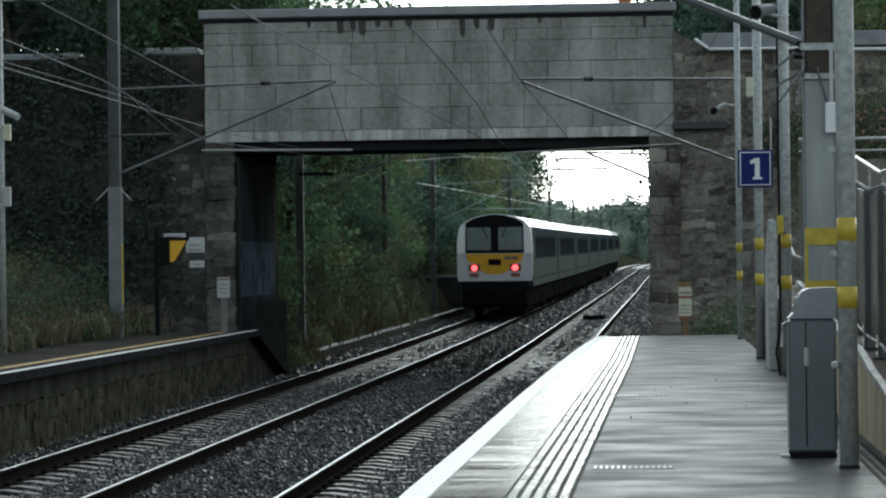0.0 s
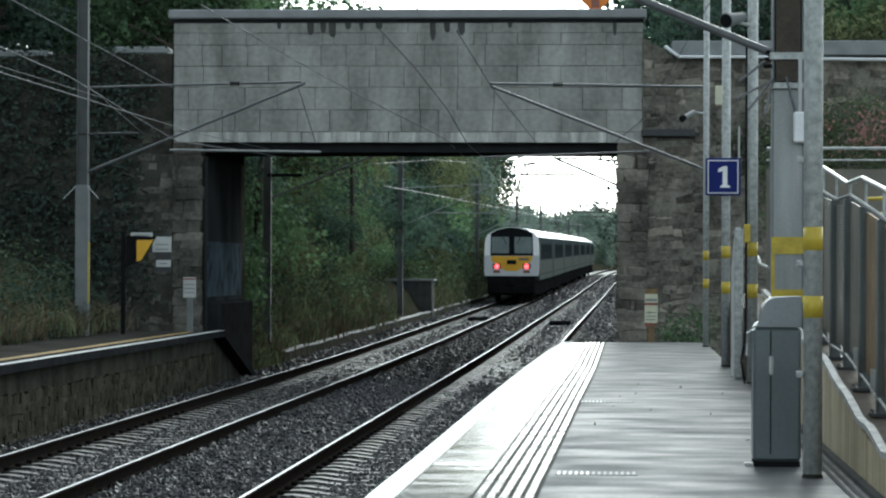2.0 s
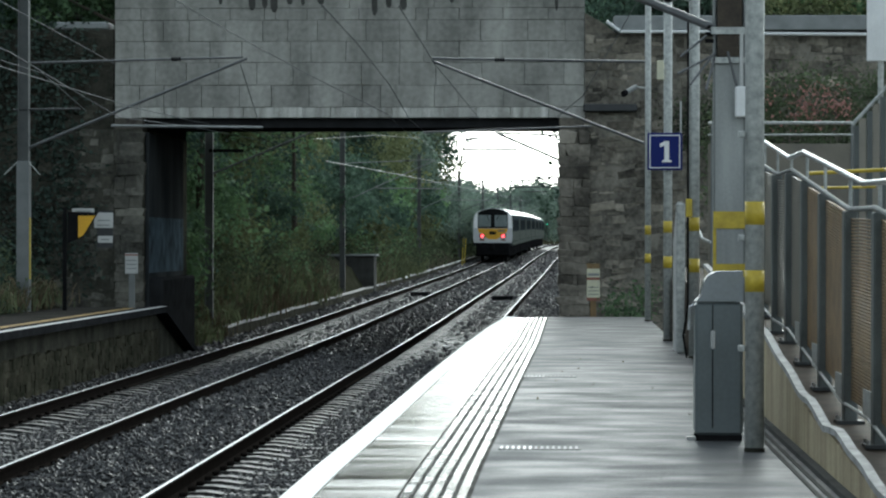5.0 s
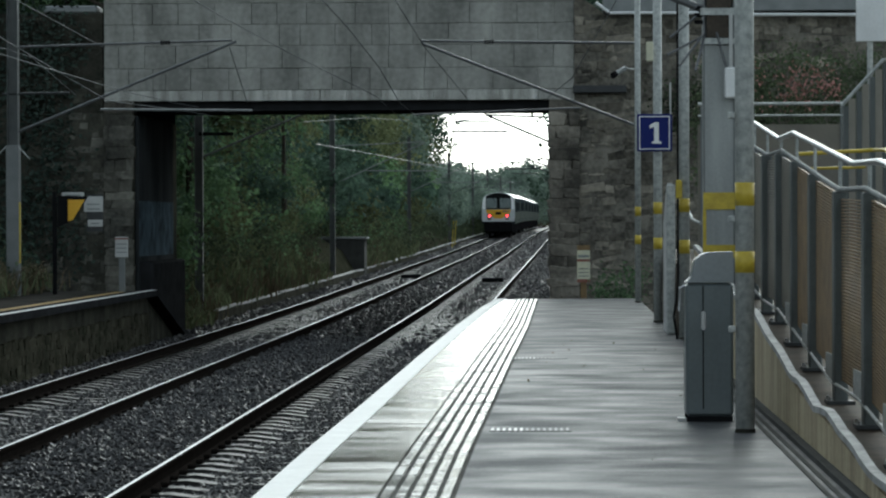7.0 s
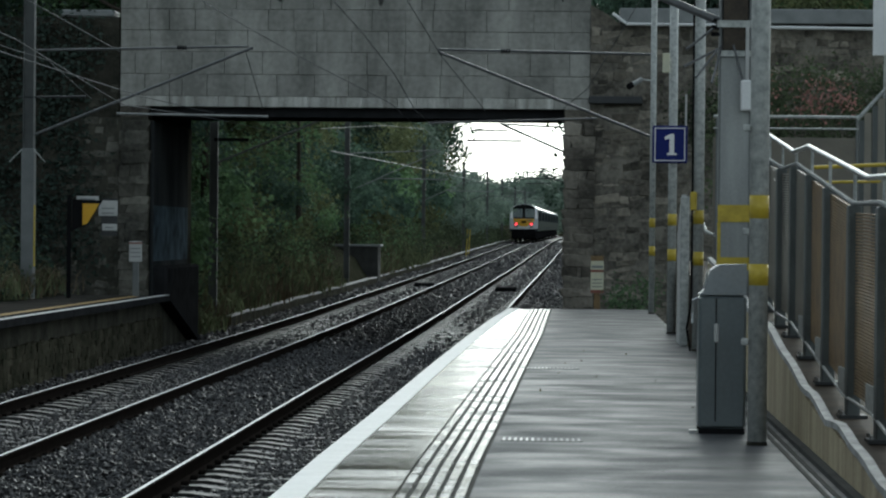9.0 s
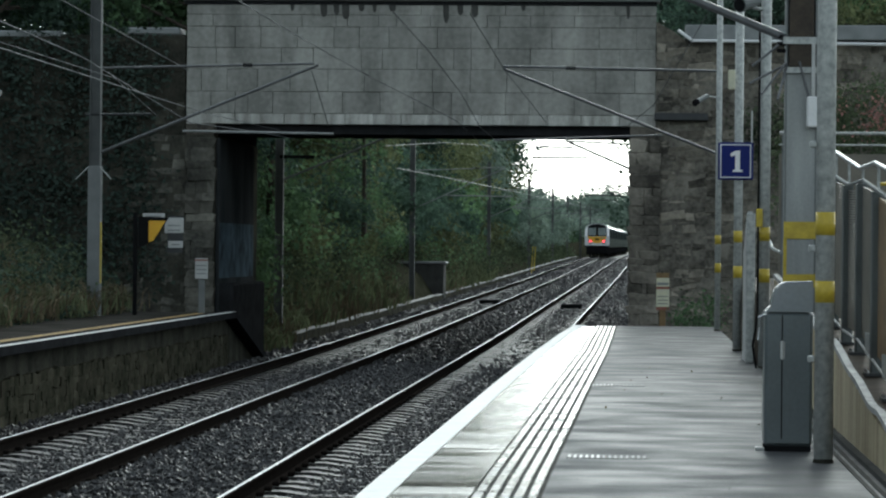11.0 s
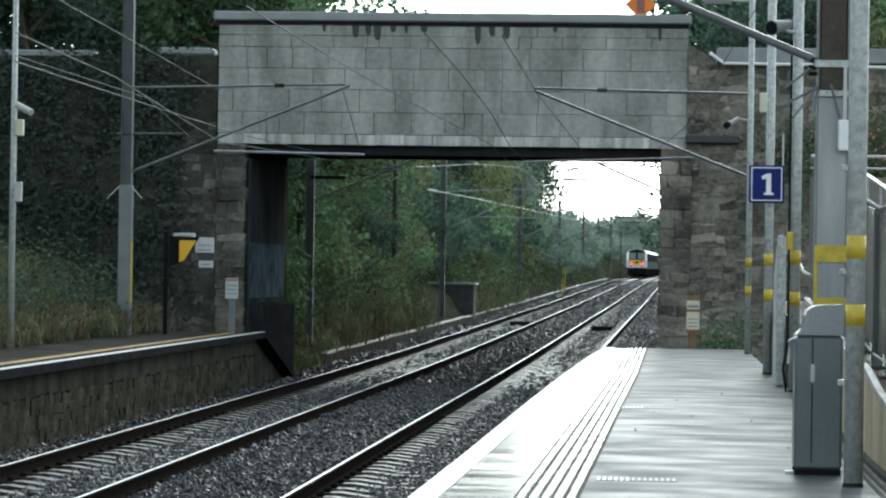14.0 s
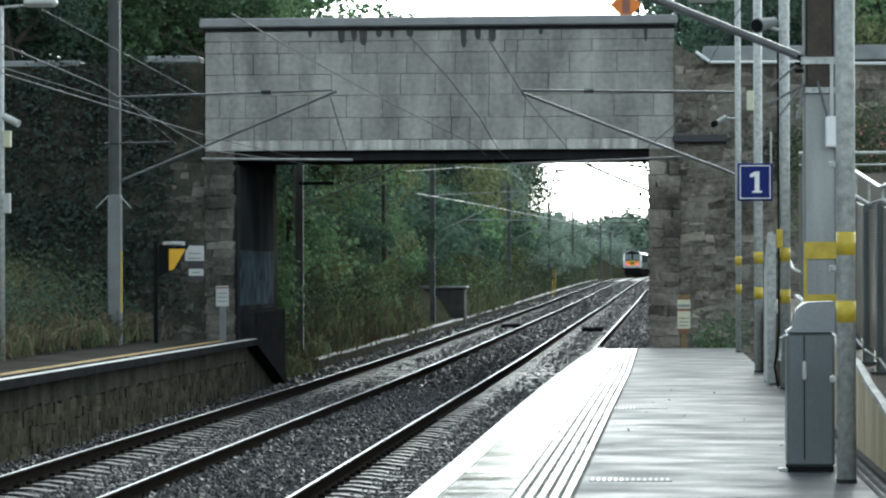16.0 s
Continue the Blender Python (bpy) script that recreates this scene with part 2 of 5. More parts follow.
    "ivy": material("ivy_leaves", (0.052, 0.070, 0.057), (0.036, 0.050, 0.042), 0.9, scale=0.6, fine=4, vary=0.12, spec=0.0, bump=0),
}


# ---- builders ----
def part(name, bm, mat, parent=None, label="", smooth=False):
    me = bpy.data.meshes.new(name)
    if smooth:
        for f in bm.faces:
            f.smooth = True
    bm.to_mesh(me)
    bm.free()
    me.materials.append(M[mat] if isinstance(mat, str) else mat)
    ob = new(name, me)
    ob.parent = parent
    return tagged(ob, label)


def thing(name, x, y, z, label, category="", group="", kind="", m=None):
    ob = new(name)
    ob.matrix_basis = m or pose(x, y, z)
    return tagged(ob, label, category, group, kind)


def box(x0, x1, y0, y1, z0, z1, bevel=0.0, bm=None):
    bm = bm or bmesh.new()
    r = bmesh.ops.create_cube(bm, size=1, matrix=Matrix.Translation(((x0 + x1) / 2, (y0 + y1) / 2, (z0 + z1) / 2))
                              @ Matrix.Diagonal((abs(x1 - x0), abs(y1 - y0), abs(z1 - z0), 1)))
    if bevel:
        es = list({e for v in r["verts"] for e in v.link_edges})
        bmesh.ops.bevel(bm, geom=es, offset=bevel, segments=1, affect="EDGES")
    return bm


def rod(p, q, r, n=8, bm=None, r2=None):
    """A round bar from p to q."""
    bm = bm or bmesh.new()
    p, q = Vector(p), Vector(q)
    m = Matrix.Translation((p + q) / 2) @ (q - p).to_track_quat("Z", "Y").to_matrix().to_4x4()
    bmesh.ops.create_cone(bm, cap_ends=True, segments=n, radius1=r, radius2=r if r2 is None else r2, depth=(q - p).length, matrix=m)
    return bm


def path_rod(pts, r, n=8, bm=None):
    """A bent round bar through the points, in one piece."""
    bm = bm or bmesh.new()
    pts = [Vector(p) for p in pts]
    rings = []
    for i, p in enumerate(pts):
        a = (p - pts[i - 1]).normalized() if i else (pts[1] - p).normalized()
        b = (pts[i + 1] - p).normalized() if i < len(pts) - 1 else a
        way = (a + b).normalized()
        side = way.cross(Vector((0, 0, 1)) if abs(way.z) < 0.95 else Vector((0, 1, 0))).normalized()
        up = side.cross(way)
        rings.append([bm.verts.new(p + (side * math.cos(2 * math.pi * k / n) + up * math.sin(2 * math.pi * k / n)) * r) for k in range(n)])
    for s, t in zip(rings, rings[1:]):
        for k in range(n):
            bm.faces.new((s[k], s[(k + 1) % n], t[(k + 1) % n], t[k]))
    bm.faces.new(rings[0])
    bm.faces.new(rings[-1])
    bmesh.ops.recalc_face_normals(bm, faces=bm.faces)
    return bm


def prism(outline, axis, a, b, bm=None):
    """An outline of pairs drawn out from a to b along x or y."""
    bm = bm or bmesh.new()
    put = {"x": lambda u, v, w: (w, u, v), "y": lambda u, v, w: (u, w, v), "z": lambda u, v, w: (u, v, w)}[axis]
    lo = [bm.verts.new(put(u, v, a)) for u, v in outline]
    hi = [bm.verts.new(put(u, v, b)) for u, v in outline]
    n = len(outline)
    for i in range(n):
        bm.faces.new((lo[i], lo[(i + 1) % n], hi[(i + 1) % n], hi[i]))
    bm.faces.new(lo)
    bm.faces.new(hi)
    bmesh.ops.recalc_face_normals(bm, faces=bm.faces)
    return bm


def h_column(w, d, t, h):
    """A rolled H section, w by d, standing h high."""
    a, b, c = w / 2, d / 2, t / 2
    return prism([(-a, -b), (-a + t, -b), (-a + t, -c), (a - t, -c), (a - t, -b), (a, -b), (a, b), (a - t, b), (a - t, c), (-a + t, c), (-a + t, b), (-a, b)], "z", 0, h)


def mesh_from(name, verts, faces, mat, parent=None, label="", smooth=False):
    me = bpy.data.meshes.new(name)
    me.from_pydata(verts, [], faces)
    me.materials.append(M[mat])
    if smooth:
        me.polygons.foreach_set("use_smooth", [True] * len(me.polygons))
    me.update()
    ob = new(name, me)
    ob.parent = parent
    return tagged(ob, label)


# ---- the line of the track beyond the station ----
SHIFT_Y = (0, 50, 84, 108, 169, 220, 280, 303, 364, 404, 434, 520, 700)
SHIFT_X = (0, 0.02, 0.17, 0.30, 0.72, 1.05, 1.48, 1.63, 1.93, 2.25, 2.55, 3.9, 8.0)
RISE_Y = (0, 70, 108, 169, 220, 280, 303, 364, 404, 434, 700)
RISE_Z = (0, 0.0, 0.19, 0.54, 0.92, 1.32, 1.44, 1.60, 1.70, 1.80, 2.4)


def shift(y):
    return float(np.interp([y - 12, y, y + 12], SHIFT_Y, SHIFT_X).mean())


def rise(y):
    return float(np.interp([y - 12, y, y + 12], RISE_Y, RISE_Z).mean())


RAILS = (-7.22, -5.55, -3.67, -2.00)
FAR, NEAR = -6.385, -2.835      # centre lines of the two tracks
BED = -0.24                     # ballast bed below the rail head
PLAT = 0.95                     # platform level


# ---- ground: one sheet, with the track bed in a cutting ----
def ground_z(x, y):
    """Height of the ground; x is taken relative to the straight line of the track."""
    u = x - shift(y)
    base = rise(y)
    if u < -8.6:
        d = -8.6 - u
        if y < 58:
            z = 0.88 + 0.42 * max(0, d - 1.55) if d > 0.3 else 0.88 * d / 0.3
            z = min(z, 6.4)
        else:
            grow = min(1, (y - 68) / 8) if y > 68 else 0.0
            z = BED - 0.1 + grow * (min(0.55 * d, 5.0 + 0.02 * d) + (0.75 * min(1, d / 0.8) * max(0, min(1, (230 - y) / 20)) if d > 0 else 0))
        return base + z
    if u > 1.3 and y < 62:
        return BED if y > 52.6 else 0.6
    if u > -0.2 and y > 68:
        return base + BED + min(0.4 * (u + 0.2), 4.0)
    return base + BED


def build_ground():
    xs = [-1500, -400, -120, -60, -40, -30, -24, -20, -17, -15, -13.5, -12, -11, -10.5, -10.15, -9.8, -9.4, -9.1, -8.9, -8.6, -8.3, -7, -5, -3, -1.5,
          -0.9, -0.3, 0.2, 0.7, 1.3, 1.32, 2.5, 4, 6, 9, 14, 24, 60, 200, 1500]
    ys = [-1500, -200, -30, 0, 10, 20, 28, 34, 40, 46, 52.5, 52.7, 57.9, 58.1, 61.8, 62, 68, 70, 73, 77, 82, 90, 100, 110, 125, 140, 160, 180, 200, 225, 250, 280,
          310, 340, 370, 400, 430, 470, 520, 700, 1200, 3000]
    verts, faces = [], []
    for y in ys:
        for x in xs:
            jit = 0.12 * noise.noise(Vector((x * 0.5, y * 0.3, 0))) if x < -9.2 or x > 1.5 else 0
            verts.append((x + shift(y), y, ground_z(x + shift(y), y) + jit))
    n = len(xs)
    for j in range(len(ys) - 1):
        for i in range(n - 1):
            faces.append((j * n + i, j * n + i + 1, (j + 1) * n + i + 1, (j + 1) * n + i))
    ob = mesh_from("ground", verts, faces, "earth", None, "dark damp earth bank with patchy grass", True)
    tagged(ob, category="ground", kind="structure")
    # track bed laid on the ground
    verts, faces = [], []
    ys = [-60, -30, -10] + list(np.arange(0, 120, 4)) + list(np.arange(120, 560, 20))
    us = (-8.55, -8.0, -7.6, -5, -3, -1.5, -1.05, -0.5)
    for y in ys:
        for k, u in enumerate(us):
            verts.append((u + shift(y), y, rise(y) + BED + (0.03 if 0 < k < 7 else 0.012)))
    for j in range(len(ys) - 1):
        for i in range(len(us) - 1):
            a = j * len(us) + i
            faces.append((a, a + 1, a + 1 + len(us), a + len(us)))
    ob = mesh_from("track_bed", verts, faces, "ballast_bed", None, "bed of small dark wet stones under the tracks")
    tagged(ob, category="track bed", kind="structure")


build_ground()


def build_ballast():
    """Loose stones, many near the camera and fewer far off."""
    rng = np.random.default_rng(4)
    sets = []
    for y0, y1, n, size in ((17, 26, 15000, 0.034), (26, 40, 30000, 0.036), (40, 60, 24000, 0.045), (60, 100, 14000, 0.06), (100, 160, 7000, 0.09), (160, 330, 9000, 0.14)):
        u = rng.uniform(-8.45, -1.15 if y1 <= 40 else -0.25, n)
        y = rng.uniform(y0, y1, n)
        s = size * rng.uniform(0.6, 1.35, n)
        sets.append((u, y, s))
    u, y, s = (np.concatenate(c) for c in zip(*sets))
    sh = np.interp(y, SHIFT_Y, SHIFT_X)
    ri = np.interp(y, RISE_Y, RISE_Z)
    # crown of stones between the rails and on the shoulders
    near_rail = np.min([np.abs(u - r) for r in RAILS], axis=0)
    keep = near_rail > 0.09
    u, y, s, sh, ri = u[keep], y[keep], s[keep], sh[keep], ri[keep]
    between = ((u > RAILS[0]) & (u < RAILS[1])) | ((u > RAILS[2]) & (u < RAILS[3]))
    lift = np.where(between, rng.uniform(-0.01, 0.035, len(u)), rng.uniform(0.0, 0.075, len(u)))
    low = between | (u > RAILS[3]) | ((u < RAILS[0]) & (u > RAILS[0] - 0.5))
    z = ri + BED + np.where(low, 0.012, 0.035) + lift * np.where(low, 0.9, 1.0)
    octa = np.array([(1, 0, 0), (0, 1, 0), (-1, 0, 0), (0, -1, 0), (0, 0, 0.8), (0, 0, -0.8)], float)
    n = len(u)
    pts = octa[None] * s[:, None, None] * rng.uniform(0.65, 1.25, (n, 6, 1))
    ang = rng.uniform(0, 6.28, n)
    tl = rng.uniform(-0.7, 0.7, n)
    c, d = np.cos(ang)[:, None], np.sin(ang)[:, None]
    x2 = pts[..., 0] * np.cos(tl)[:, None] + pts[..., 2] * np.sin(tl)[:, None]
    z2 = -pts[..., 0] * np.sin(tl)[:, None] + pts[..., 2] * np.cos(tl)[:, None]
    x3, y3 = x2 * c - pts[..., 1] * d, x2 * d + pts[..., 1] * c
    v = np.stack([x3 + (u + sh)[:, None], y3 + y[:, None], z2 + z[:, None]], -1).reshape(-1, 3)
    f0 = np.array([(0, 1, 4), (1, 2, 4), (2, 3, 4), (3, 0, 4), (1, 0, 5), (2, 1, 5), (3, 2, 5), (0, 3, 5)])
    f = (f0[None] + 6 * np.arange(n)[:, None, None]).reshape(-1, 3)
    ob = mesh_from("ballast", v.tolist(), f.tolist(), "ballast", None, "grey angular wet track ballast stones")
    tagged(ob, category="ballast", kind="stuff")


build_ballast()


def rail_along(name, u, parent, ys):
    web = [(-0.07, -0.172), (0.07, -0.172), (0.07, -0.155), (0.012, -0.135), (0.012, -0.045), (0.036, -0.035), (0.036, -0.010), (0.026, 0.0), (-0.026, 0.0), (-0.036, -0.010),
           (-0.036, -0.035), (-0.012, -0.045), (-0.012, -0.135), (-0.07, -0.155)]
    verts, faces = [], []
    n = len(web)
    for y in ys:
        verts += [(u + shift(y) + a, y, rise(y) + b) for a, b in web]
    for j in range(len(ys) - 1):
        for i in range(n):
            faces.append((j * n + i, j * n + (i + 1) % n, (j + 1) * n + (i + 1) % n, (j + 1) * n + i))
    rail = mesh_from(name, verts, faces, "rail", parent)
    head = [(-0.017, 0.0005), (-0.013, 0.002), (0.013, 0.002), (0.017, 0.0005)]
    verts, faces = [], []
    for y in ys:
        verts += [(u + shift(y) + a, y, rise(y) + b) for a, b in head]
    for j in range(len(ys) - 1):
        for i in range(3):
            faces.append((j * 4 + i, j * 4 + i + 1, j * 4 + i + 5, j * 4 + i + 4))
    mesh_from("rail_head", verts, faces, "railhead", rail, "polished shiny running surface")
    return rail


TRACKS = []
for centre, lab in ((FAR, "far railway track with shiny wet rails on ballast"), (NEAR, "railway track beside the platform with shiny wet rails")):
    track = thing("railway_track", 0, 0, 0, lab, "track", "tracks")
    ys = [-60, -30, -8] + [4 * i for i in range(30)] + list(range(122, 560, 12))
    for u in RAILS[:2] if centre == FAR else RAILS[2:]:
        rail_along("rail", u, track, ys)
    TRACKS.append((centre, track))


# ---- platforms ----
def plat_edge(y):
    """The near platform's edge, which draws back towards its end."""
    return float(np.interp(y, (16, 20, 28.6, 36.8, 44.3, 51.5), (-1.41, -1.375, -1.33, -1.26, -1.17, -0.99)))


def tactile_edge(y):
    return float(np.interp(y, (16, 20, 28.7, 36.9, 51.5), (-0.475, -0.45, -0.40, -0.345, -0.325)))


def strip(name, left, right, z0, z1, mat, parent=None, label="", y0=-24.0, y1=49.6, step=1.5, ends=True):
    """A long slab between two lines, with thickness."""
    verts, faces = [], []
    ys = list(np.arange(y0, y1, step)) + [y1]
    for y in ys:
        a, b = left(y), right(y)
        verts += [(a, y, z0), (b, y, z0), (b, y, z1), (a, y, z1)]
    for j in range(len(ys) - 1):
        for i in range(4):
            faces.append((j * 4 + i, j * 4 + (i + 1) % 4, j * 4 + 4 + (i + 1) % 4, j * 4 + 4 + i))
    m = len(verts) - 4
    faces += [(3, 2, 1, 0), (m, m + 1, m + 2, m + 3)]
    me_faces = [tuple(reversed(f)) for f in faces]
    return mesh_from(name, verts, me_faces, mat, parent, label)


platform = strip("platform", lambda y: plat_edge(y) + 0.25, lambda y: 1.35, BED - 0.1, PLAT - 0.06, "moss_wall", None, "station platform of dark concrete")
tagged(platform, category="platform", kind="structure")
strip("surface", lambda y: tactile_edge(y), lambda y: 1.34, PLAT - 0.05, PLAT, "asphalt", platform, "wet dark grey asphalt surface")
# edge of the near platform: white line, pavers, ribbed strip
strip("white_line", lambda y: plat_edge(y), lambda y: plat_edge(y) + 0.16, PLAT - 0.08, PLAT + 0.003, "whiteline", platform, "white painted edge line")
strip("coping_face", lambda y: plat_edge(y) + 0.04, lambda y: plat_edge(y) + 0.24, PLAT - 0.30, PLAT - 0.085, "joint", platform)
strip("paver_bed", lambda y: plat_edge(y) + 0.16, lambda y: tactile_edge(y) - 0.001, PLAT - 0.05, PLAT - 0.010, "joint", platform, "dirty paver bed")
def rib(y, s):
    a, b = max(plat_edge(y) + 0.25, tactile_edge(y) - 0.36), tactile_edge(y) - 0.012
    return a + (b - a) * s


wear = random.Random(12)
for k in range(5):
    verts, faces = [], []
    for j in range(181):                                           # slabs of 0.4 m with a joint between them
        ya, yb = -24 + j * 0.405, -24 + j * 0.405 + 0.396
        top = PLAT + 0.005 - wear.uniform(0, 0.003)
        n = len(verts)
        for y in (ya, yb):
            l, r_ = rib(y, (k + 0.13) / 5), rib(y, (k + 0.87) / 5)
            verts += [(l, y, PLAT - 0.02), (r_, y, PLAT - 0.02), (r_ - 0.004, y, top), (l + 0.004, y, top)]
        faces += [(n + 3, n + 2, n + 6, n + 7), (n, n + 3, n + 7, n + 4), (n + 2, n + 1, n + 5, n + 6), (n, n + 1, n + 2, n + 3), (n + 4, n + 7, n + 6, n + 5)]
    mesh_from("tactile_rib", verts, [f[::-1] for f in faces], "tactile", platform, "pale raised tactile rib")

# ---- bridge ----
YB = 62.0
bridge = thing("road_bridge", 0, 0, 0, "grey stone-faced road bridge with dark steel deck over the tracks", "bridge", kind="structure")
part("backing", box(-9.61, 0.34, YB + 0.06, YB + 0.6, 4.86, 7.40), "joint_pale", bridge)
part("far_parapet", box(-9.63, 0.36, 69.3, 69.8, 5.31, 7.40), "concrete", bridge)
part("deck", box(-12, 3.0, YB + 0.165, 69.8, 4.84, 5.30), "girder", bridge, "dark steel deck underside")
COURSES = (4.84, 5.065, 5.53, 6.01, 6.46, 6.91, 7.165, 7.38)
part("coping", box(-9.72, 0.42, YB - 0.14, YB + 0.62, 7.46, 7.66, 0.03), "coping", bridge, "grey projecting coping")
# a near-black band imitates the shadow gap under the coping
part("coping_bed", box(-9.66, 0.36, YB - 0.03, YB + 0.58, 7.384, 7.455), "girder", bridge, "dark band standing for the shadow below the coping")
for x0, x1 in ((-9.62, -9.005), (-0.185, 0.35)):
    part("bearing_stone", box(x0, x1, YB - 0.05, 62.6, 4.602, 4.837, 0.015), "quoin", bridge)
part("girder", box(-9.0, -0.2, YB + 0.22, YB + 0.36, 4.64, 4.835), "girder", bridge)
for y in (63.2, 64.4, 65.6):
    part("girder", box(-9.0, -0.2, y, y + 0.15, 4.72, 4.835), "girder", bridge)
# dark run-off stains below the coping
for x, w, d in ((-6.76, .12, .2), (-6.48, .1, .16), (-6.3, .13, .24), (-5.95, .1, .1), (-5.65, .06, .12), (-5.3, .12, .1), (-4.15, .1, .30), (-3.85, .1, .16), (-3.55, .12, .2), (-0.28, .05, .22),
                (-7.4, .06, .1), (-2.5, .07, .08)):
    part("stain", prism([(x - 0.01, 7.383), (x + w + 0.02, 7.383), (x + w + 0.015, 7.37 - d * 0.9), (x + w * 0.8, 7.36 - d * 1.2), (x + w * 0.3, 7.36 - d * 1.15), (x, 7.37 - d * 0.8)], "y", YB - 0.0235, YB - 0.0195), "joint", bridge, "dark damp run-off stain")


def wall_mass(name, x0, x1, y0, y1, z0, z1, label, mat="mortar"):
    ob = part(name, box(x0, x1, y0, y1, z0, z1), mat, None, label)
    return tagged(ob, category="wall", kind="structure")


abut_r = wall_mass("abutment_right", -0.18, 14, YB - 0.055, 69.8, -0.6, 4.60, "dark rubble stone bridge abutment")
part("bearing", box(-0.17, 13.9, YB + 0.7, 69.7, 4.601, 4.839), "girder", abut_r)
wing_r = wall_mass("wing_wall_right", 0.35, 14, YB - 0.055, 62.6, 4.605, 6.62, "rubble stone wing wall beside the bridge")
# the left walls get a darker stone than the right ones
abut_l = wall_mass("abutment_left", -24, -9.02, YB - 0.055, 69.2, -0.6, 4.60, "dark stone bridge abutment", "moss_wall")
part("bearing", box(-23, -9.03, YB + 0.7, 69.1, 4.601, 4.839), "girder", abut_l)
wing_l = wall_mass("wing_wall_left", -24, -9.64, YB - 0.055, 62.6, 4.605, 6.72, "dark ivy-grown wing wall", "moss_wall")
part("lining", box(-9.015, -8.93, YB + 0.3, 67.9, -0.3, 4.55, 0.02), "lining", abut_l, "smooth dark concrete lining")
part("graffiti", box(-8.932, -8.926, YB + 0.34, 67.86, 1.55, 2.74), "graffiti", abut_l, "faded blue paint on the lining")
part("plinth", box(-9.3, -8.66, YB + 0.5, 67.95, -0.3, 1.44, 0.05), "girder", abut_l, "dark projecting footing")
part("wall_coping", box(-24, -12.3, YB - 0.06, 62.75, 6.65, 6.80, 0.03), "grey", wing_l, "pale worn coping")
part("wall_coping", box(-10.9, -9.75, YB - 0.06, 62.75, 6.725, 6.88, 0.03), "grey", wing_l, "pale worn coping")
part("wall_coping", box(0.95, 14, YB - 0.30, 62.75, 6.66, 6.97, 0.02), "grey", wing_r, "grey metal capping")
part("pipe", path_rod([(0.80, YB - 0.33, 6.85), (1.10, YB - 0.36, 6.63), (2.95, YB - 0.36, 6.62), (3.9, YB - 0.36, 6.58), (14, YB - 0.36, 6.5)], 0.035), "white", wing_r, "white pipe")
part("raised_end", prism([(0.352, 6.62), (1.0, 6.62), (0.75, 6.82), (0.352, 7.05)], "y", YB - 0.05, 62.6), "rubble", wing_r)
part("ledge", box(0.32, 1.45, YB - 0.24, YB - 0.02, 4.96, 5.12, 0.02), "steel_dark", abut_r)

# ---- far platform ----
lplat = part("platform_far", prism([(-24, BED - .1), (58, BED - .1), (63.4, BED - .1), (58, 0.80), (-24, 0.80)], "x", -12.0, -8.2), "moss_wall", None,
             "far platform with dark mossy stone face and ramped end")
tagged(lplat, category="platform", kind="structure")
part("surface", box(-10.2, -8.1, -24, 57.9, 0.81, 0.915), "far_asphalt", lplat, "old dark asphalt surface")
part("edge_stone", prism([(-24, 0.81), (58, 0.81), (63.38, -0.33), (63.38, -0.20), (58, 0.93), (-24, 0.93)], "x", -8.22, -7.95), "girder", lplat, "dark edge coping")
part("white_line", box(-8.09, -7.955, -24, 58, 0.931, 0.934), "whiteline", lplat, "worn white edge line")
part("yellow_line", box(-8.62, -8.44, -24, 57, 0.916, 0.919), "yellowline", lplat, "worn yellow line")
part("footing", box(-8.235, -8.13, -24, 57.9, BED - 0.09, 0.40, 0.02), "mossy_face", lplat, "projecting mossy lower wall")


# ---- poles and masts ----
def pole(name, x, y, top, r, label, bands=((2.48, 2.33), (2.03, 1.88)), base=PLAT):
    t = thing(name, x, y, base, label, "pole", "platform poles")
    part("shaft", rod((0, 0, 0), (0, 0, top - base), r, 16), "galv", t, smooth=True)
    part("foot", rod((0, 0, 0), (0, 0, 0.025), r * 1.12, 12, r2=r * 1.02), "moss_wall", t, "mossy foot")
    for a, b in bands:
        part("band", rod((0, 0, b - base), (0, 0, a - base), r + 0.0015, 16), "yellow", t, "yellow warning band", smooth=True)
    return t


pole_a = pole("lamp_post", 1.117, 17.65, 6.2, 0.057, "galvanised lamp post with two yellow bands on the platform", ((2.448, 2.309), (2.037, 1.908)))
for z in (1.28, 0.62, 1.9):
    part("clip", box(-0.1, -0.06, -0.05, 0.0, z - 0.02, z + 0.02, 0.006), "galv", pole_a)
pole_c = pole("sign_post", 1.27, 37.5, 5.9, 0.055, "galvanised post carrying the platform number sign")
pole_d = pole("camera_post", 1.275, 47.0, 6.9, 0.047, "slim galvanised post with cctv camera on the platform")
pole_e = pole("cable_post", 1.37, 32.0, 6.5, 0.057, "galvanised post with loose black cable and floodlight")
part("cable", path_rod([(-0.08, -0.05, 0.0), (-0.12, -0.06, 0.25), (-0.09, -0.06, 0.42), (-0.07, -0.05, 0.6), (-0.07, -0.05, 3.8)], 0.012, 6), "black", pole_e)
part("tag", box(-0.095, -0.025, -0.1, -0.07, 1.53, 1.73, 0.01), "yellow", pole_e, "small yellow tag")
part("arm", rod((0, 0, 3.88), (-0.2, -0.1, 3.92), 0.02), "galv", pole_e)
flood = part("floodlight", rod((-0.30, -0.24, 3.92), (-0.10, 0.02, 3.98), 0.085, 12, r2=0.05), "mast_grey", pole_e, "grey horn loudspeaker")
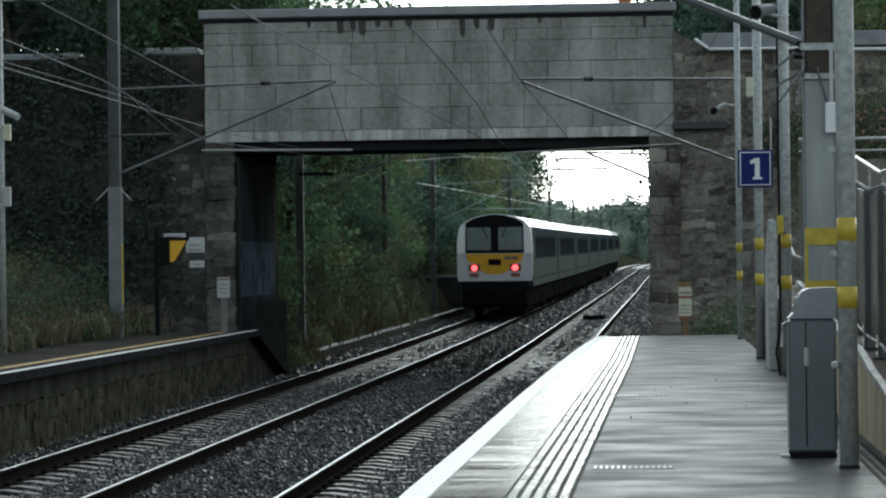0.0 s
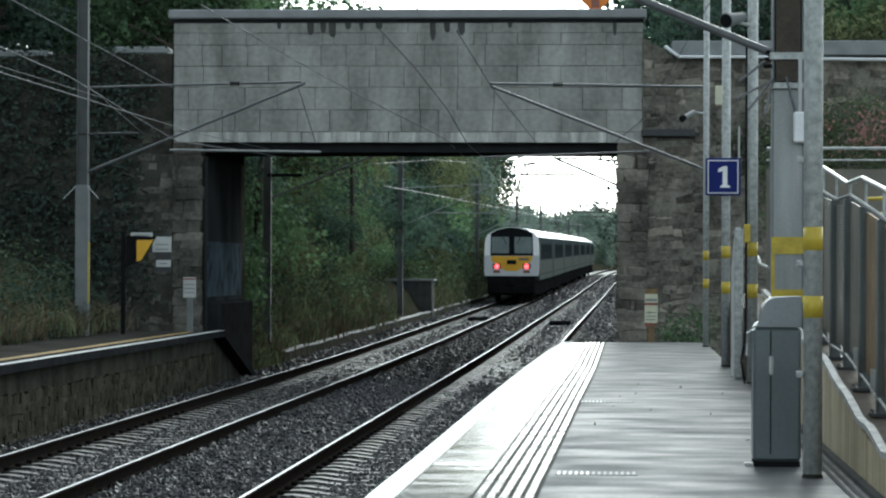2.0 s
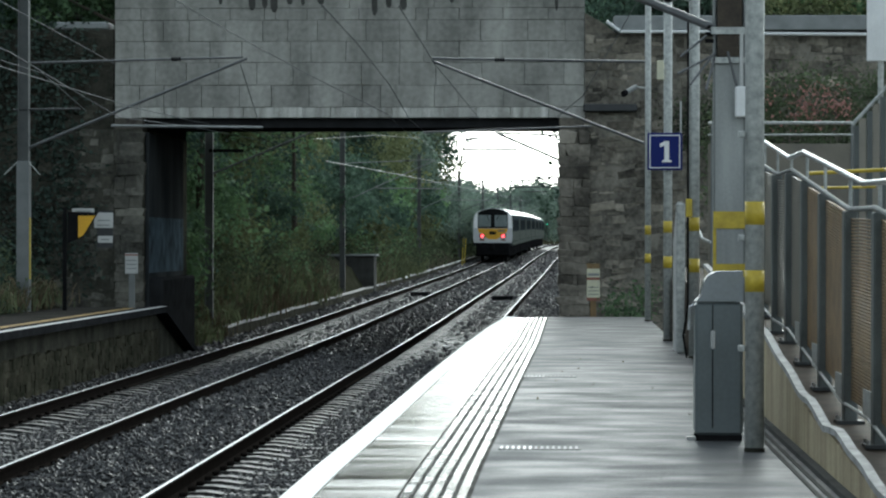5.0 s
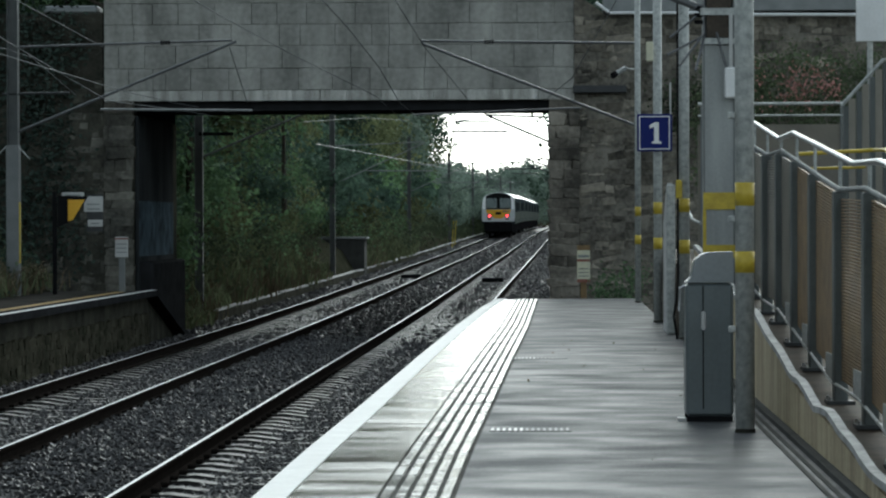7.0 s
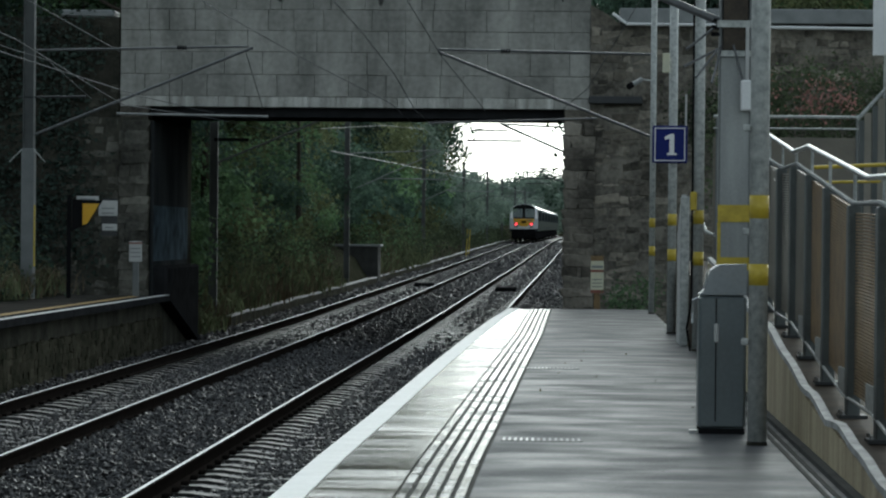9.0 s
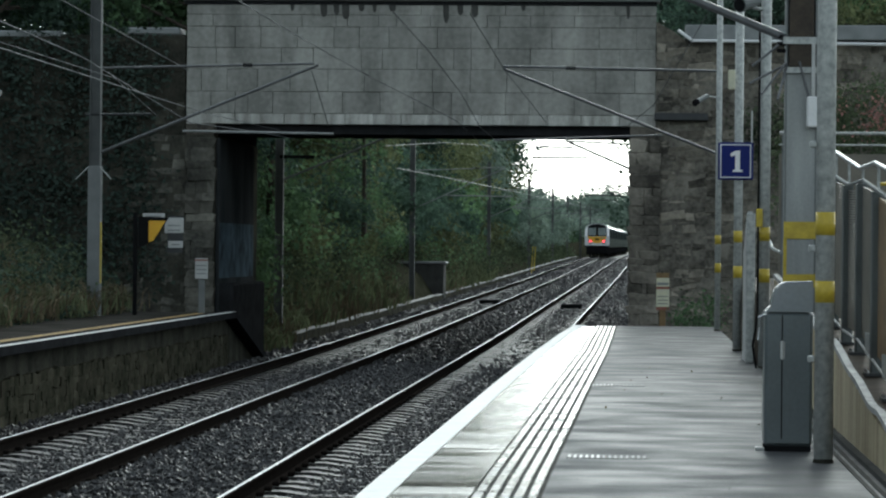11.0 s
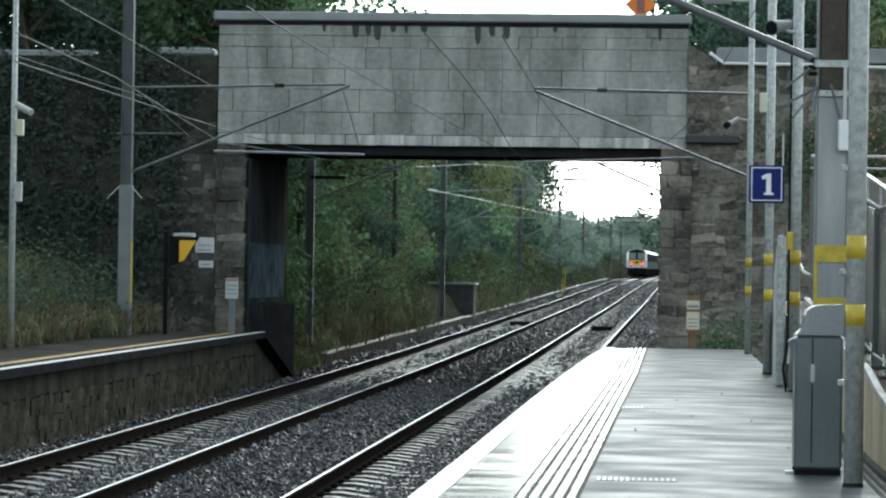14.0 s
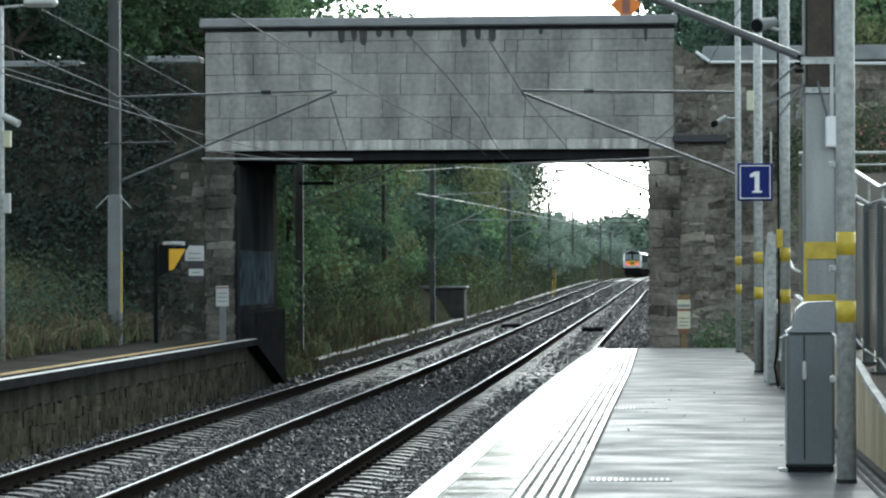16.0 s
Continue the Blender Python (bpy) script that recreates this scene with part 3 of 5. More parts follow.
part("horn_mouth", rod((-0.306, -0.249, 3.917), (-0.30, -0.241, 3.919), 0.074, 12), "black", flood)
part("box", box(-0.145, -0.055, -0.12, -0.06, 3.32, 3.57, 0.01), "cream", pole_c, "cream junction box")
part("side_strap", box(0.15, 0.17, -0.1, -0.06, 2.55, 3.05, 0.004), "palegrey", pole_c)
sign = part("sign_plate", box(-0.265, 0.18, -0.11, -0.085, 2.175, 2.65, 0.012), "blue", pole_c, "blue platform number sign with white border")
for a, b, c, d in ((-0.237, 0.152, 2.612, 2.624), (-0.237, 0.152, 2.2, 2.212), (-0.237, -0.225, 2.212, 2.612), (0.14, 0.152, 2.212, 2.612)):
    part("border", box(a, b, -0.114, -0.1105, c, d), "white", sign)


part("numeral", prism([(-0.078, 2.298), (-0.078, 2.275), (0.045, 2.275), (0.045, 2.298), (0.012, 2.305), (0.012, 2.545), (-0.038, 2.545), (-0.105, 2.51), (-0.105, 2.468), (-0.048, 2.485), (-0.048, 2.305)], "y", -0.116, -0.1105), "white", sign, "white numeral one")

part("bracket", rod((0, 0, 3.72), (-0.20, -0.05, 3.74), 0.015), "galv", pole_d)
part("camera_housing", rod((-0.20, -0.05, 3.74), (-0.36, -0.30, 3.64), 0.04, 10), "grey", pole_d, "pale grey cctv housing")
part("lens_hood", rod((-0.36, -0.30, 3.64), (-0.40, -0.36, 3.61), 0.05, 10), "black", pole_d)
part("lamp_arm", rod((0, 0, 5.62), (-0.4, 0, 5.64), 0.02), "galv", pole_d)
part("lantern", box(-0.80, -0.32, -0.1, 0.1, 5.58, 5.72, 0.05), "palegrey", pole_d, "pale street lantern")

mast = thing("overhead_line_mast", 1.389, 25.5, PLAT, "grey steel column mast with yellow bands and struts", "mast", "overhead line masts")
part("column", h_column(0.27, 0.22, 0.014, 5.2), "mast_grey", mast)
part("sleeve", box(-0.121, 0.121, -0.104, -0.09, 0.0, 2.79), "plate_grey", mast, "grey face plate")
for a, b in ((1.522, 1.375), (1.07, 0.96)):
    part("band", box(-0.139, 0.139, -0.1145, -0.1105, b, a, 0.0), "yellow", mast, "yellow warning band")
part("edge_strip", box(-0.141, -0.112, -0.1135, -0.1105, 1.0, 1.374), "yellow", mast)
part("conduit", rod((0.15, -0.05, 0), (0.15, -0.05, 5.2), 0.02), "palegrey", mast)
part("switch_box", box(0.045, 0.15, -0.2, -0.12, 2.33, 2.595, 0.012), "white", mast, "pale grey switch box")
part("strap", box(0.085, 0.115, -0.16, -0.145, 2.595, 3.05, 0.003), "palegrey", mast)
# a dark rusty plate across the channel stands for its shaded recess
part("open_web", box(-0.105, 0.105, -0.112, -0.1, 2.86, 5.15), "bark", mast, "dark rusty plate standing for the shaded open web")
part("cross_beam", box(-0.16, 0.16, -0.13, -0.115, 2.80, 2.85), "galv", mast)
part("cross_beam", box(-0.16, 0.16, -0.13, -0.115, 3.05, 3.11), "galv", mast)
part("bracket_arm", rod((-0.12, -0.06, 3.10), (-2.6, -0.06, 4.12), 0.036, 10), "tube", mast, "grey bracket tube")
for p, q in (((-0.12, -0.08, 3.10), (-0.42, -0.08, 2.86)), ((-0.12, -0.08, 2.88), (-0.45, -0.3, 2.70)), ((-0.12, -0.08, 2.88), (-0.22, -0.5, 2.55)), ((-0.02, -0.13, 2.9), (0.06, -0.15, 2.6)),
             ((-0.12, -0.1, 2.90), (-0.35, -0.4, 2.6))):
    part("strut", rod(p, q, 0.011, 6), "tube", mast)
for z in (2.98, 3.04, 3.10):
    part("insulator", rod((-0.17, -0.06, z), (-0.17, -0.06, z + 0.03), 0.04, 10), "black", mast)


def line_mast(x, y, zb, top, label, arm=True, near=False):
    """Left-hand overhead line mast with a triangular bracket."""
    t = thing("overhead_line_mast", x, y, zb, label, "mast", "overhead line masts")
    h = top - zb
    part("column", h_column(0.2, 0.2, 0.012, h), "mast_steel", t)
    if arm:
        z = 5.02 + rise(y) - zb
        if near:
            part("top_tube", rod((0.1, 0, z + 0.50), (4.07, 0, z + 0.60), 0.022), "tube", t)
            part("bracket_tube", rod((0.1, 0, z - 1.065), (4.15, 0, z + 0.58), 0.026), "tube", t)
            part("registration_tube", rod((1.63, 0, z - 0.66), (4.44, 0, z - 0.694), 0.022), "pale_tube", t)
            for k in range(4):
                part("insulator", rod((2.75 + k * 0.045, 0, z + 0.566), (2.78 + k * 0.045, 0, z + 0.567), 0.04, 8), "black", t)
            return t
        part("top_tube", rod((0.1, 0, z + 0.0), (3.45, 0, z + 0.14), 0.02), "pale_tube" if 70 < y < 170 else "tube", t)
        part("bracket_tube", rod((0.1, 0, z - 1.45), (3.55, 0, z + 0.12), 0.023), "pale_tube" if 70 < y < 170 else "tube", t)
        part("registration_tube", rod((1.3, 0, z - 0.95), (3.9, 0, z - 0.97), 0.022), "pale_tube" if 70 < y < 170 else "tube", t)
        for k in range(4):
            part("insulator", rod((2.4 + k * 0.04, 0, z + 0.096), (2.425 + k * 0.04, 0, z + 0.097), 0.036, 8), "black", t)
    return t


mast_l = line_mast(-10.07, 54.0, 0.9, 8.2, "grey steel overhead line mast with boxed galvanised base", near=True)
part("sleeve", box(-0.118, 0.118, -0.12, 0.12, 0, 2.80, 0.01), "mast_grey", mast_l, "galvanised box sleeve")
part("yellow_conduit", box(0.12, 0.142, -0.1, -0.05, 0.62, 1.75), "yellow", mast_l, "yellow cable guard")
part("cross_arm", rod((-0.2, 0, 3.75), (1.05, 0, 3.77), 0.022), "steel_dark", mast_l)
for s in (-1, 1):
    part("stay", rod((s * 0.11, -0.11, 2.78), (s * 0.33, -0.16, 2.55), 0.01, 6), "galv", mast_l)
lm = line_mast(-8.83, 72.0, -0.2, 4.9, "dark steel overhead line mast beyond the bridge", arm=False)
part("cross_arm", box(0, 0.85, -0.04, 0.04, 4.62, 4.70), "black", lm)
part("bracket_tube", rod((0.1, 0, 4.1), (2.65, 0, 5.17), 0.026), "tube", lm)
for y in (112, 163, 214, 262, 305, 360, 410):
    line_mast(-8.95 + shift(y), y, rise(y) - 0.2, rise(y) + 6.6, "dark steel overhead line mast beside the track")
def right_mast(y, tip_x, tip_z, foot_z, top):
    """A mast behind the abutment whose bracket reaches over the near track."""
    x = 0.75 + shift(y)
    t = thing("overhead_line_mast", x, y, rise(y) - 0.3, "dark steel overhead line mast on the platform side of the line", "mast", "overhead line masts")
    b = rise(y) - 0.3
    part("column", h_column(0.2, 0.2, 0.012, top - b), "steel_dark", t)
    part("bracket_tube", rod((-0.1, 0, foot_z - b), (tip_x - x, 0, tip_z - b), 0.036), "steel_dark", t)
    part("top_tube", rod((-0.1, 0, tip_z - b - 0.1), (tip_x - x - 0.1, 0, tip_z - b + 0.02), 0.03), "steel_dark", t)
    part("registration_tube", rod((tip_x - x + 0.6, 0, tip_z - b - 0.49), (tip_x - x - 1.1, 0, tip_z - b - 0.49), 0.03), "steel_dark", t)
    part("steady_arm", rod((tip_x - x + 0.15, 0, tip_z - b - 0.17), (tip_x - x - 1.0, 0, tip_z - b - 0.17), 0.028), "steel_dark", t)


right_mast(90, -2.15, 5.55, 4.25, 6.6)
right_mast(140, -1.55, 5.35, 4.45, 7.0)
right_mast(190, -1.9, 6.0, 5.0, 7.4)
strips = thing("marker_post", -8.35 + shift(205), 205, rise(205) - 0.2, "pair of yellow marker stakes beside the track", "marker post")
part("stake", rod((0, 0, 0), (0.1, 0, 1.9), 0.035, 6), "yellow", strips)
part("stake", rod((0.15, 0, 0), (0.28, 0, 1.9), 0.035, 6), "yellow", strips)

# bracket over the near track, carried by the camera post
tip = Vector((-3.45, 0, 4.20))
part("top_tube", rod((0, 0.1, 4.15), tip, 0.022), "tube", pole_d)
part("bracket_tube", rod((0, 0.1, 2.82), tip + Vector((0, 0, -0.04)), 0.024), "tube", pole_d)
part("registration_tube", rod((-0.9, 0.1, 3.12), (-3.6, 0.1, 3.02), 0.016), "tube", pole_d)
for k in range(4):
    part("insulator", rod((-2.3 - k * 0.04, 0.033, 4.183), (-2.325 - k * 0.04, 0.033, 4.183), 0.036, 8), "black", pole_d)


# ---- wires ----
def wire(label, pts, r=0.008):
    t = tagged(part("overhead_wire", path_rod([Vector(p) for p in pts], r, 5), "pale_tube" if "pale" in label else "wire", None, label), category="wire", group="overhead wires")
    return t


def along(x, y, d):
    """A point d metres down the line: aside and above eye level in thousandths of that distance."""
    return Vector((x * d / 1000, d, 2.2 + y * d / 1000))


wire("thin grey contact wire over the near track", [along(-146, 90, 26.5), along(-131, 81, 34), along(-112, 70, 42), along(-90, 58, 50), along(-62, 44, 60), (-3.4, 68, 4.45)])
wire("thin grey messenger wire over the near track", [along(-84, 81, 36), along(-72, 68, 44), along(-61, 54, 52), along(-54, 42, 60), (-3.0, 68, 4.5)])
for x, lab in ((FAR, "pale contact wire over the far track beyond the bridge"), (NEAR, "pale contact wire over the near track beyond the bridge")):
    wire(lab, [(x + 0.68, 69, 4.12), (x + 0.72, 85, 4.32), (x + 0.78, 100, 4.49), (x + 0.88, 140, 4.94), (x + 1.0, 165, 5.2), (x + 1.3, 214, 5.7), (x + 2.0, 305, 6.5)], 0.012)
    wire(lab.replace("contact", "messenger"), [(x + 0.4, 68, 4.6), (x + 0.5, 90, 5.5), (x + 0.7, 112, 6.2), (x + 0.9, 138, 5.9), (x + 1.0, 163, 6.7), (x + 1.2, 190, 6.4), (x + 1.4, 214, 7.1), (x + 2.0, 305, 7.9)], 0.008)
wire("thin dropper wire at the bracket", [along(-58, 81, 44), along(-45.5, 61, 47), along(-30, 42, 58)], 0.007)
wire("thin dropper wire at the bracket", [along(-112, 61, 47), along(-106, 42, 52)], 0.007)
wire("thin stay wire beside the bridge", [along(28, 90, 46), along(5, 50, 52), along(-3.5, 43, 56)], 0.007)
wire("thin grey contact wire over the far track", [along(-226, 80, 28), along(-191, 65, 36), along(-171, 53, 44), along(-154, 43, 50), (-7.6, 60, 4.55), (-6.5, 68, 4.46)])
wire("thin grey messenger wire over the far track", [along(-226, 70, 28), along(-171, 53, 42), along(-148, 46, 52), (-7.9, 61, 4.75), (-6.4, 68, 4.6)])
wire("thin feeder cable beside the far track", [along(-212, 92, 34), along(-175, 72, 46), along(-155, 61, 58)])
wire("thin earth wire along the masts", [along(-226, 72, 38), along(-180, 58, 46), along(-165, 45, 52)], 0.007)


# ---- signs ----
def warning_sign(x, y, zb, top, lab, ph=0.72):
    t = thing("warning_sign", x, y, zb, lab, "sign", "trespass warning signs")
    part("post", box(-0.06, 0.06, 0.0, 0.06, 0, top - zb - 0.3, 0.01), "corten" if ph > 0.6 else "mast_grey", t)
    pl = part("plate", box(-0.125, 0.125, -0.03, -0.005, top - zb - ph, top - zb, 0.006), "cream" if ph > 0.6 else "palegrey", t, "weathered pale plate")
    if ph < 0.6:
        part("stripe", box(-0.13, 0.13, -0.035, -0.031, top - zb - 0.05, top - zb - 0.02), "red", pl)
        for k in range(3):
            part("print_bar", box(-0.10, 0.10, -0.035, -0.031, top - zb - 0.15 - k * 0.08, top - zb - 0.13 - k * 0.08), "grey", pl)
        return t
    part("stripe", box(-0.125, 0.125, -0.035, -0.031, top - zb - 0.10, top - zb - 0.0), "corten", pl, "rusty top edge")
    part("stripe", box(-0.125, 0.125, -0.035, -0.031, top - zb - 0.32, top - zb - 0.27), "red", pl)
    part("stripe", box(-0.125, 0.125, -0.035, -0.031, top - zb - 0.72, top - zb - 0.66), "red", pl)
    part("print_bar", box(-0.11, 0.11, -0.035, -0.031, top - zb - 0.24, top - zb - 0.19), "grey", pl)
    for k in range(3):
        part("print_bar", box(-0.10, 0.10, -0.035, -0.031, top - zb - 0.47 - k * 0.07, top - zb - 0.45 - k * 0.07), "grey", pl)
    return t


warning_sign(0.49, 57.0, BED, 1.80, "weathered trespass warning sign with red stripe beside the abutment")
warning_sign(-8.51, 57.0, 0.90, 1.99, "small white warning sign with red edge on the far platform", 0.40)
fs = thing("speed_board", -9.42, 55.0, 0.9, "black signal post with yellow wedge board and white plates", "sign")
part("post", box(-0.10, -0.03, 0, 0.08, 0, 1.95), "black", fs)
bd = part("board", prism([(0.0, 1.28), (0.30, 1.42), (0.58, 1.86), (0.0, 1.88)], "y", -0.03, 0.0), "black", fs)
part("wedge", prism([(0.20, 1.39), (0.29, 1.42), (0.52, 1.80), (0.20, 1.80)], "y", -0.036, -0.0305), "train_yellow", bd, "yellow wedge")
for a, b, c, d in ((0.08, 0.50, 1.83, 1.94), (0.50, 0.86, 1.57, 1.86), (0.57, 0.85, 1.29, 1.42)):
    pl = part("plate", box(a, b, -0.02, 0.0, c, d, 0.006), "palegrey", fs, "white plate")
    for k in range(2 if d - c > 0.2 else 1):
        part("print_bar", box(a + 0.06, b - 0.06, -0.024, -0.0205, (c + d) / 2 - 0.015 - k * 0.09, (c + d) / 2 + 0.01 - k * 0.09), "grey", pl)
part("plate_bracket", box(0.55, 0.85, 0.0, 0.03, 1.2, 1.9), "steel_dark", fs)

lamp_l = thing("lamp_post", -9.95, 44.0, 1.2, "slim galvanised lamp post with cctv camera on the far bank", "lamp post")
part("shaft", rod((0, 0, -0.34), (0, 0, 5.1), 0.055, 12, r2=0.04), "galv", lamp_l, smooth=True)
part("arm", rod((0, 0, 5.08), (0.5, 0, 5.12), 0.02), "galv", lamp_l)
part("lantern", box(0.36, 0.86, -0.12, 0.12, 5.08, 5.22, 0.05), "palegrey", lamp_l, "pale street lantern")
part("box", box(0.04, 0.16, -0.1, 0, 2.95, 3.2, 0.01), "cream", lamp_l, "cream junction box")
part("box", box(0.04, 0.15, -0.1, 0, 1.95, 2.25, 0.01), "palegrey", lamp_l)
part("camera_housing", rod((0.05, -0.03, 3.42), (0.30, -0.14, 3.30), 0.055, 8), "palegrey", lamp_l)

orange = thing("road_sign", -0.71, 66.8, 7.4, "orange diamond roadworks sign above the bridge parapet", "sign")
part("post", rod((0, 0.05, -2.1), (0, 0.05, 0.9), 0.03), "galv", orange)
pl = part("plate", prism([(-0.36, 0.92), (0, 0.56), (0.36, 0.92), (0, 1.28)], "y", -0.02, 0.0), "orange", orange, "orange diamond plate")
part("light_symbol", box(-0.09, 0.09, -0.026, -0.0205, 0.72, 1.08, 0.0), "red", pl)
rodp = tagged(part("antenna_rod", rod((-4.75, 66.5, 7.0), (-4.75, 66.5, 9.2), 0.018), "steel_dark", None, "thin dark upright rod behind the parapet"), category="rod")

sig = thing("signal_post", -4.3, 598, rise(598) - 0.2, "slim railway signal showing green", "signal")
part("post", rod((0, 0, 0), (0, 0, 3.6), 0.08), "grey", sig)
hd = part("head", box(-0.3, 0.3, -0.15, 0.1, 3.3, 4.6, 0.03), "black", sig)
part("lamp", rod((0, -0.18, 4.0), (0, -0.151, 4.0), 0.10, 12), "green_lamp", hd, "lit green lamp")

# ---- bin ----
bin_ = thing("platform_bin", 0.955, 18.75, PLAT, "grey metal platform bin with rounded hood", "bin")
part("plinth", box(-0.145, 0.145, -0.145, 0.15, 0, 0.035), "black", bin_)
part("body", box(-0.15, 0.15, -0.15, 0.15, 0.035, 0.875, 0.018), "bin", bin_)
hood = [(-0.148, 0.88), (-0.115, 0.915)] + [(-0.098 + 0.10 * (1 - math.cos(a)), 0.975 + 0.095 * math.sin(a)) for a in (0, 0.35, 0.7, 1.05, 1.3, 1.55)] + [(0.15, 1.075), (0.15, 0.88)]
part("hood", prism(hood, "y", -0.155, 0.155), "bin_hood", bin_, "pale grey rounded hood")
part("door_seam", box(-0.045, -0.038, -0.1535, -0.149, 0.08, 0.86), "black", bin_)
part("lock", box(-0.055, -0.025, -0.165, -0.151, 0.58, 0.70, 0.01), "palegrey", bin_, "pale latch")
part("handle", path_rod([(-0.155, -0.1, 0.86), (-0.185, -0.1, 0.84), (-0.19, -0.1, 0.70)], 0.010), "chrome", bin_)
part("foot_flap", box(-0.20, -0.14, -0.10, 0.0, 0.0, 0.02), "palegrey", bin_)

# ---- ramp with fence beside the platform ----
def ramp_z(y, table):
    return float(np.interp(y, [a for a, b in table], [b for a, b in table]))


CAPS = [(-10, 0.98), (8, 1.05), (12.7, 1.10), (15.5, 1.24), (16.7, 1.265), (19.3, 1.455), (20.9, 1.59), (22.2, 1.59), (24.5, 1.77), (30, 1.99)]
FEET = [(8, 0.55), (16.3, 0.93), (18.7, 1.09), (20.5, 1.10), (25.5, 1.46), (27.2, 1.49), (32, 1.75), (40, 2.0)]
TOPS = [(8, 1.78), (16.4, 2.28), (18.43, 2.42), (20.14, 2.43), (25.3, 2.83), (27.0, 2.83), (29.5, 3.0), (34, 3.3)]
HANDS = [(8, 1.98), (16.4, 2.46), (18.1, 2.58), (19.7, 2.60), (24.7, 2.96), (26.3, 2.96), (29.5, 3.21), (34, 3.5)]
XF = 1.95
out = [(-10, 0.5), (30, 0.5)] + [(y, z - 0.055) for y, z in reversed(CAPS)]
ramp_wall = part("ramp_wall", prism(out, "x", 1.385, 1.415), "wall_render", None, "cream rendered ramp wall stained by rain")
tagged(ramp_wall, category="wall", kind="structure")
ya, za = [c[0] for c in CAPS], [c[1] for c in CAPS]
uneven = [(y, float(np.interp(y, ya, za)) + 0.045 * noise.noise(Vector((y * 1.1, 5, 0)))) for y in np.arange(ya[0], ya[-1], 0.35)]
out = [(y, z - 0.035) for y, z in uneven] + [(y, z) for y, z in reversed(uneven)]
part("wall_coping", prism(out, "x", 1.372, 1.42), "wallcap", ramp_wall, "pale wet coping")
out = [(8, 0.4), (40, 0.4)] + [(y, z - 0.14) for y, z in reversed(FEET)]
ramp = tagged(part("ramp", prism(out, "x", 1.43, 3.3), "ramp_brown", None, "dark wet ramp slab behind the wall"), category="ramp", kind="structure")
strip("cable_trough", lambda y: 1.225, lambda y: 1.25, PLAT + 0.002, PLAT + 0.006, "joint", platform, y0=-10, y1=21)
strip("cable_trough", lambda y: 1.275, lambda y: 1.30, PLAT + 0.002, PLAT + 0.006, "joint", platform, y0=-10, y1=21)
strip("kerb_trim", lambda y: 1.335, lambda y: 1.384, PLAT - 0.04, PLAT + 0.03, "joint", platform, y0=-10, y1=30)

fence = thing("ramp_fence", 0, 0, 0, "steel ramp fence with slatted rust-brown panels and stainless handrail", "fence")
ys = [9.1, 11.0, 12.9, 14.8, 16.62, 18.35, 20.3, 22.3, 24.0, 25.7, 27.4, 29.2, 31.0]
part("top_rail", path_rod([(XF - 0.03, y, z) for y, z in TOPS], 0.018), "mast_grey", fence)
part("bottom_rail", path_rod([(XF - 0.05, y, z) for y, z in FEET[:-1]], 0.012), "galv", fence)
part("handrail", path_rod([(XF + 0.02, y, z) for y, z in HANDS], 0.021, 10), "chrome", fence, "shiny wet stainless handrail", True)
for i, y in enumerate(ys):
    zb, zt = ramp_z(y, FEET), ramp_z(y, TOPS)
    post = part("post", box(XF - 0.06, XF + 0.035, y - 0.085, y + 0.085, zb - 0.14, zt - 0.02, 0.01), "fencepost", fence)
    part("base_plate", box(XF - 0.11, XF + 0.08, y - 0.12, y + 0.12, zb - 0.14, zb - 0.115), "steel_dark", post)
    for s in (-0.1, 0.1):
        part("bolt", rod((XF - 0.09, y + s, zb - 0.115), (XF - 0.09, y + s, zb - 0.09), 0.012, 6), "chrome", post)
    part("stanchion", rod((XF + 0.02, y + 0.3, zt - 0.05), (XF + 0.02, y + 0.3, ramp_z(y + 0.3, HANDS)), 0.014, 6), "galv", post)
    if i:
        y0, y1 = ys[i - 1] + 0.09, y - 0.09
        bm = bmesh.new()
        brown = 10 < y < 24.5
        z0a, z0b, h = ramp_z(y0, FEET) + 0.03, ramp_z(y1, FEET) + 0.03, ramp_z((y0 + y1) / 2, TOPS) - ramp_z((y0 + y1) / 2, FEET) - 0.08
        n = 56
        for k in range(n):
            d = h * k / n
            v = [bm.verts.new(c) for c in ((XF - 0.012, y0, z0a + d), (XF - 0.012, y1, z0b + d), (XF - 0.012, y1, z0b + d + 0.012), (XF - 0.012, y0, z0a + d + 0.012),
                                           (XF + 0.012, y0, z0a + d), (XF + 0.012, y1, z0b + d), (XF + 0.012, y1, z0b + d + 0.012), (XF + 0.012, y0, z0a + d + 0.012))]
            for q in ((0, 1, 2, 3), (5, 4, 7, 6), (3, 2, 6, 7), (1, 0, 4, 5)):
                bm.faces.new([v[j] for j in q])
        part("slat_panel", bm, "corten" if brown else "panelgrey", fence, "rust-brown slatted panel" if brown else "grey slatted panel")
        if 14 < y < 26:
            part("foot_plate", box(XF - 0.055, XF - 0.04, y0 + 0.1, y0 + 0.55, z0a - 0.02, z0a + 0.16), "galv", fence)

# the ramp's upper flight behind
upper = thing("upper_ramp_fence", 0, 0, 0, "upper ramp fence of grey panels with yellow handrail", "fence")
tops = [(2.88, 3.40), (3.30, 3.86), (6.0, 3.88)]
def upper_z(x):
    return float(np.interp(x, [a for a, b in tops], [b for a, b in tops]))
x = 2.9
while x < 5.6:
    part("post", box(x, x + 0.05, 29.95, 30.05, 1.7, upper_z(x) - 0.03), "fencepost", upper)
    part("panel", box(x + 0.055, x + 0.125, 29.99, 30.01, 1.7, upper_z(x + 0.09) - 0.05), "panel_tan", upper)
    x += 0.135
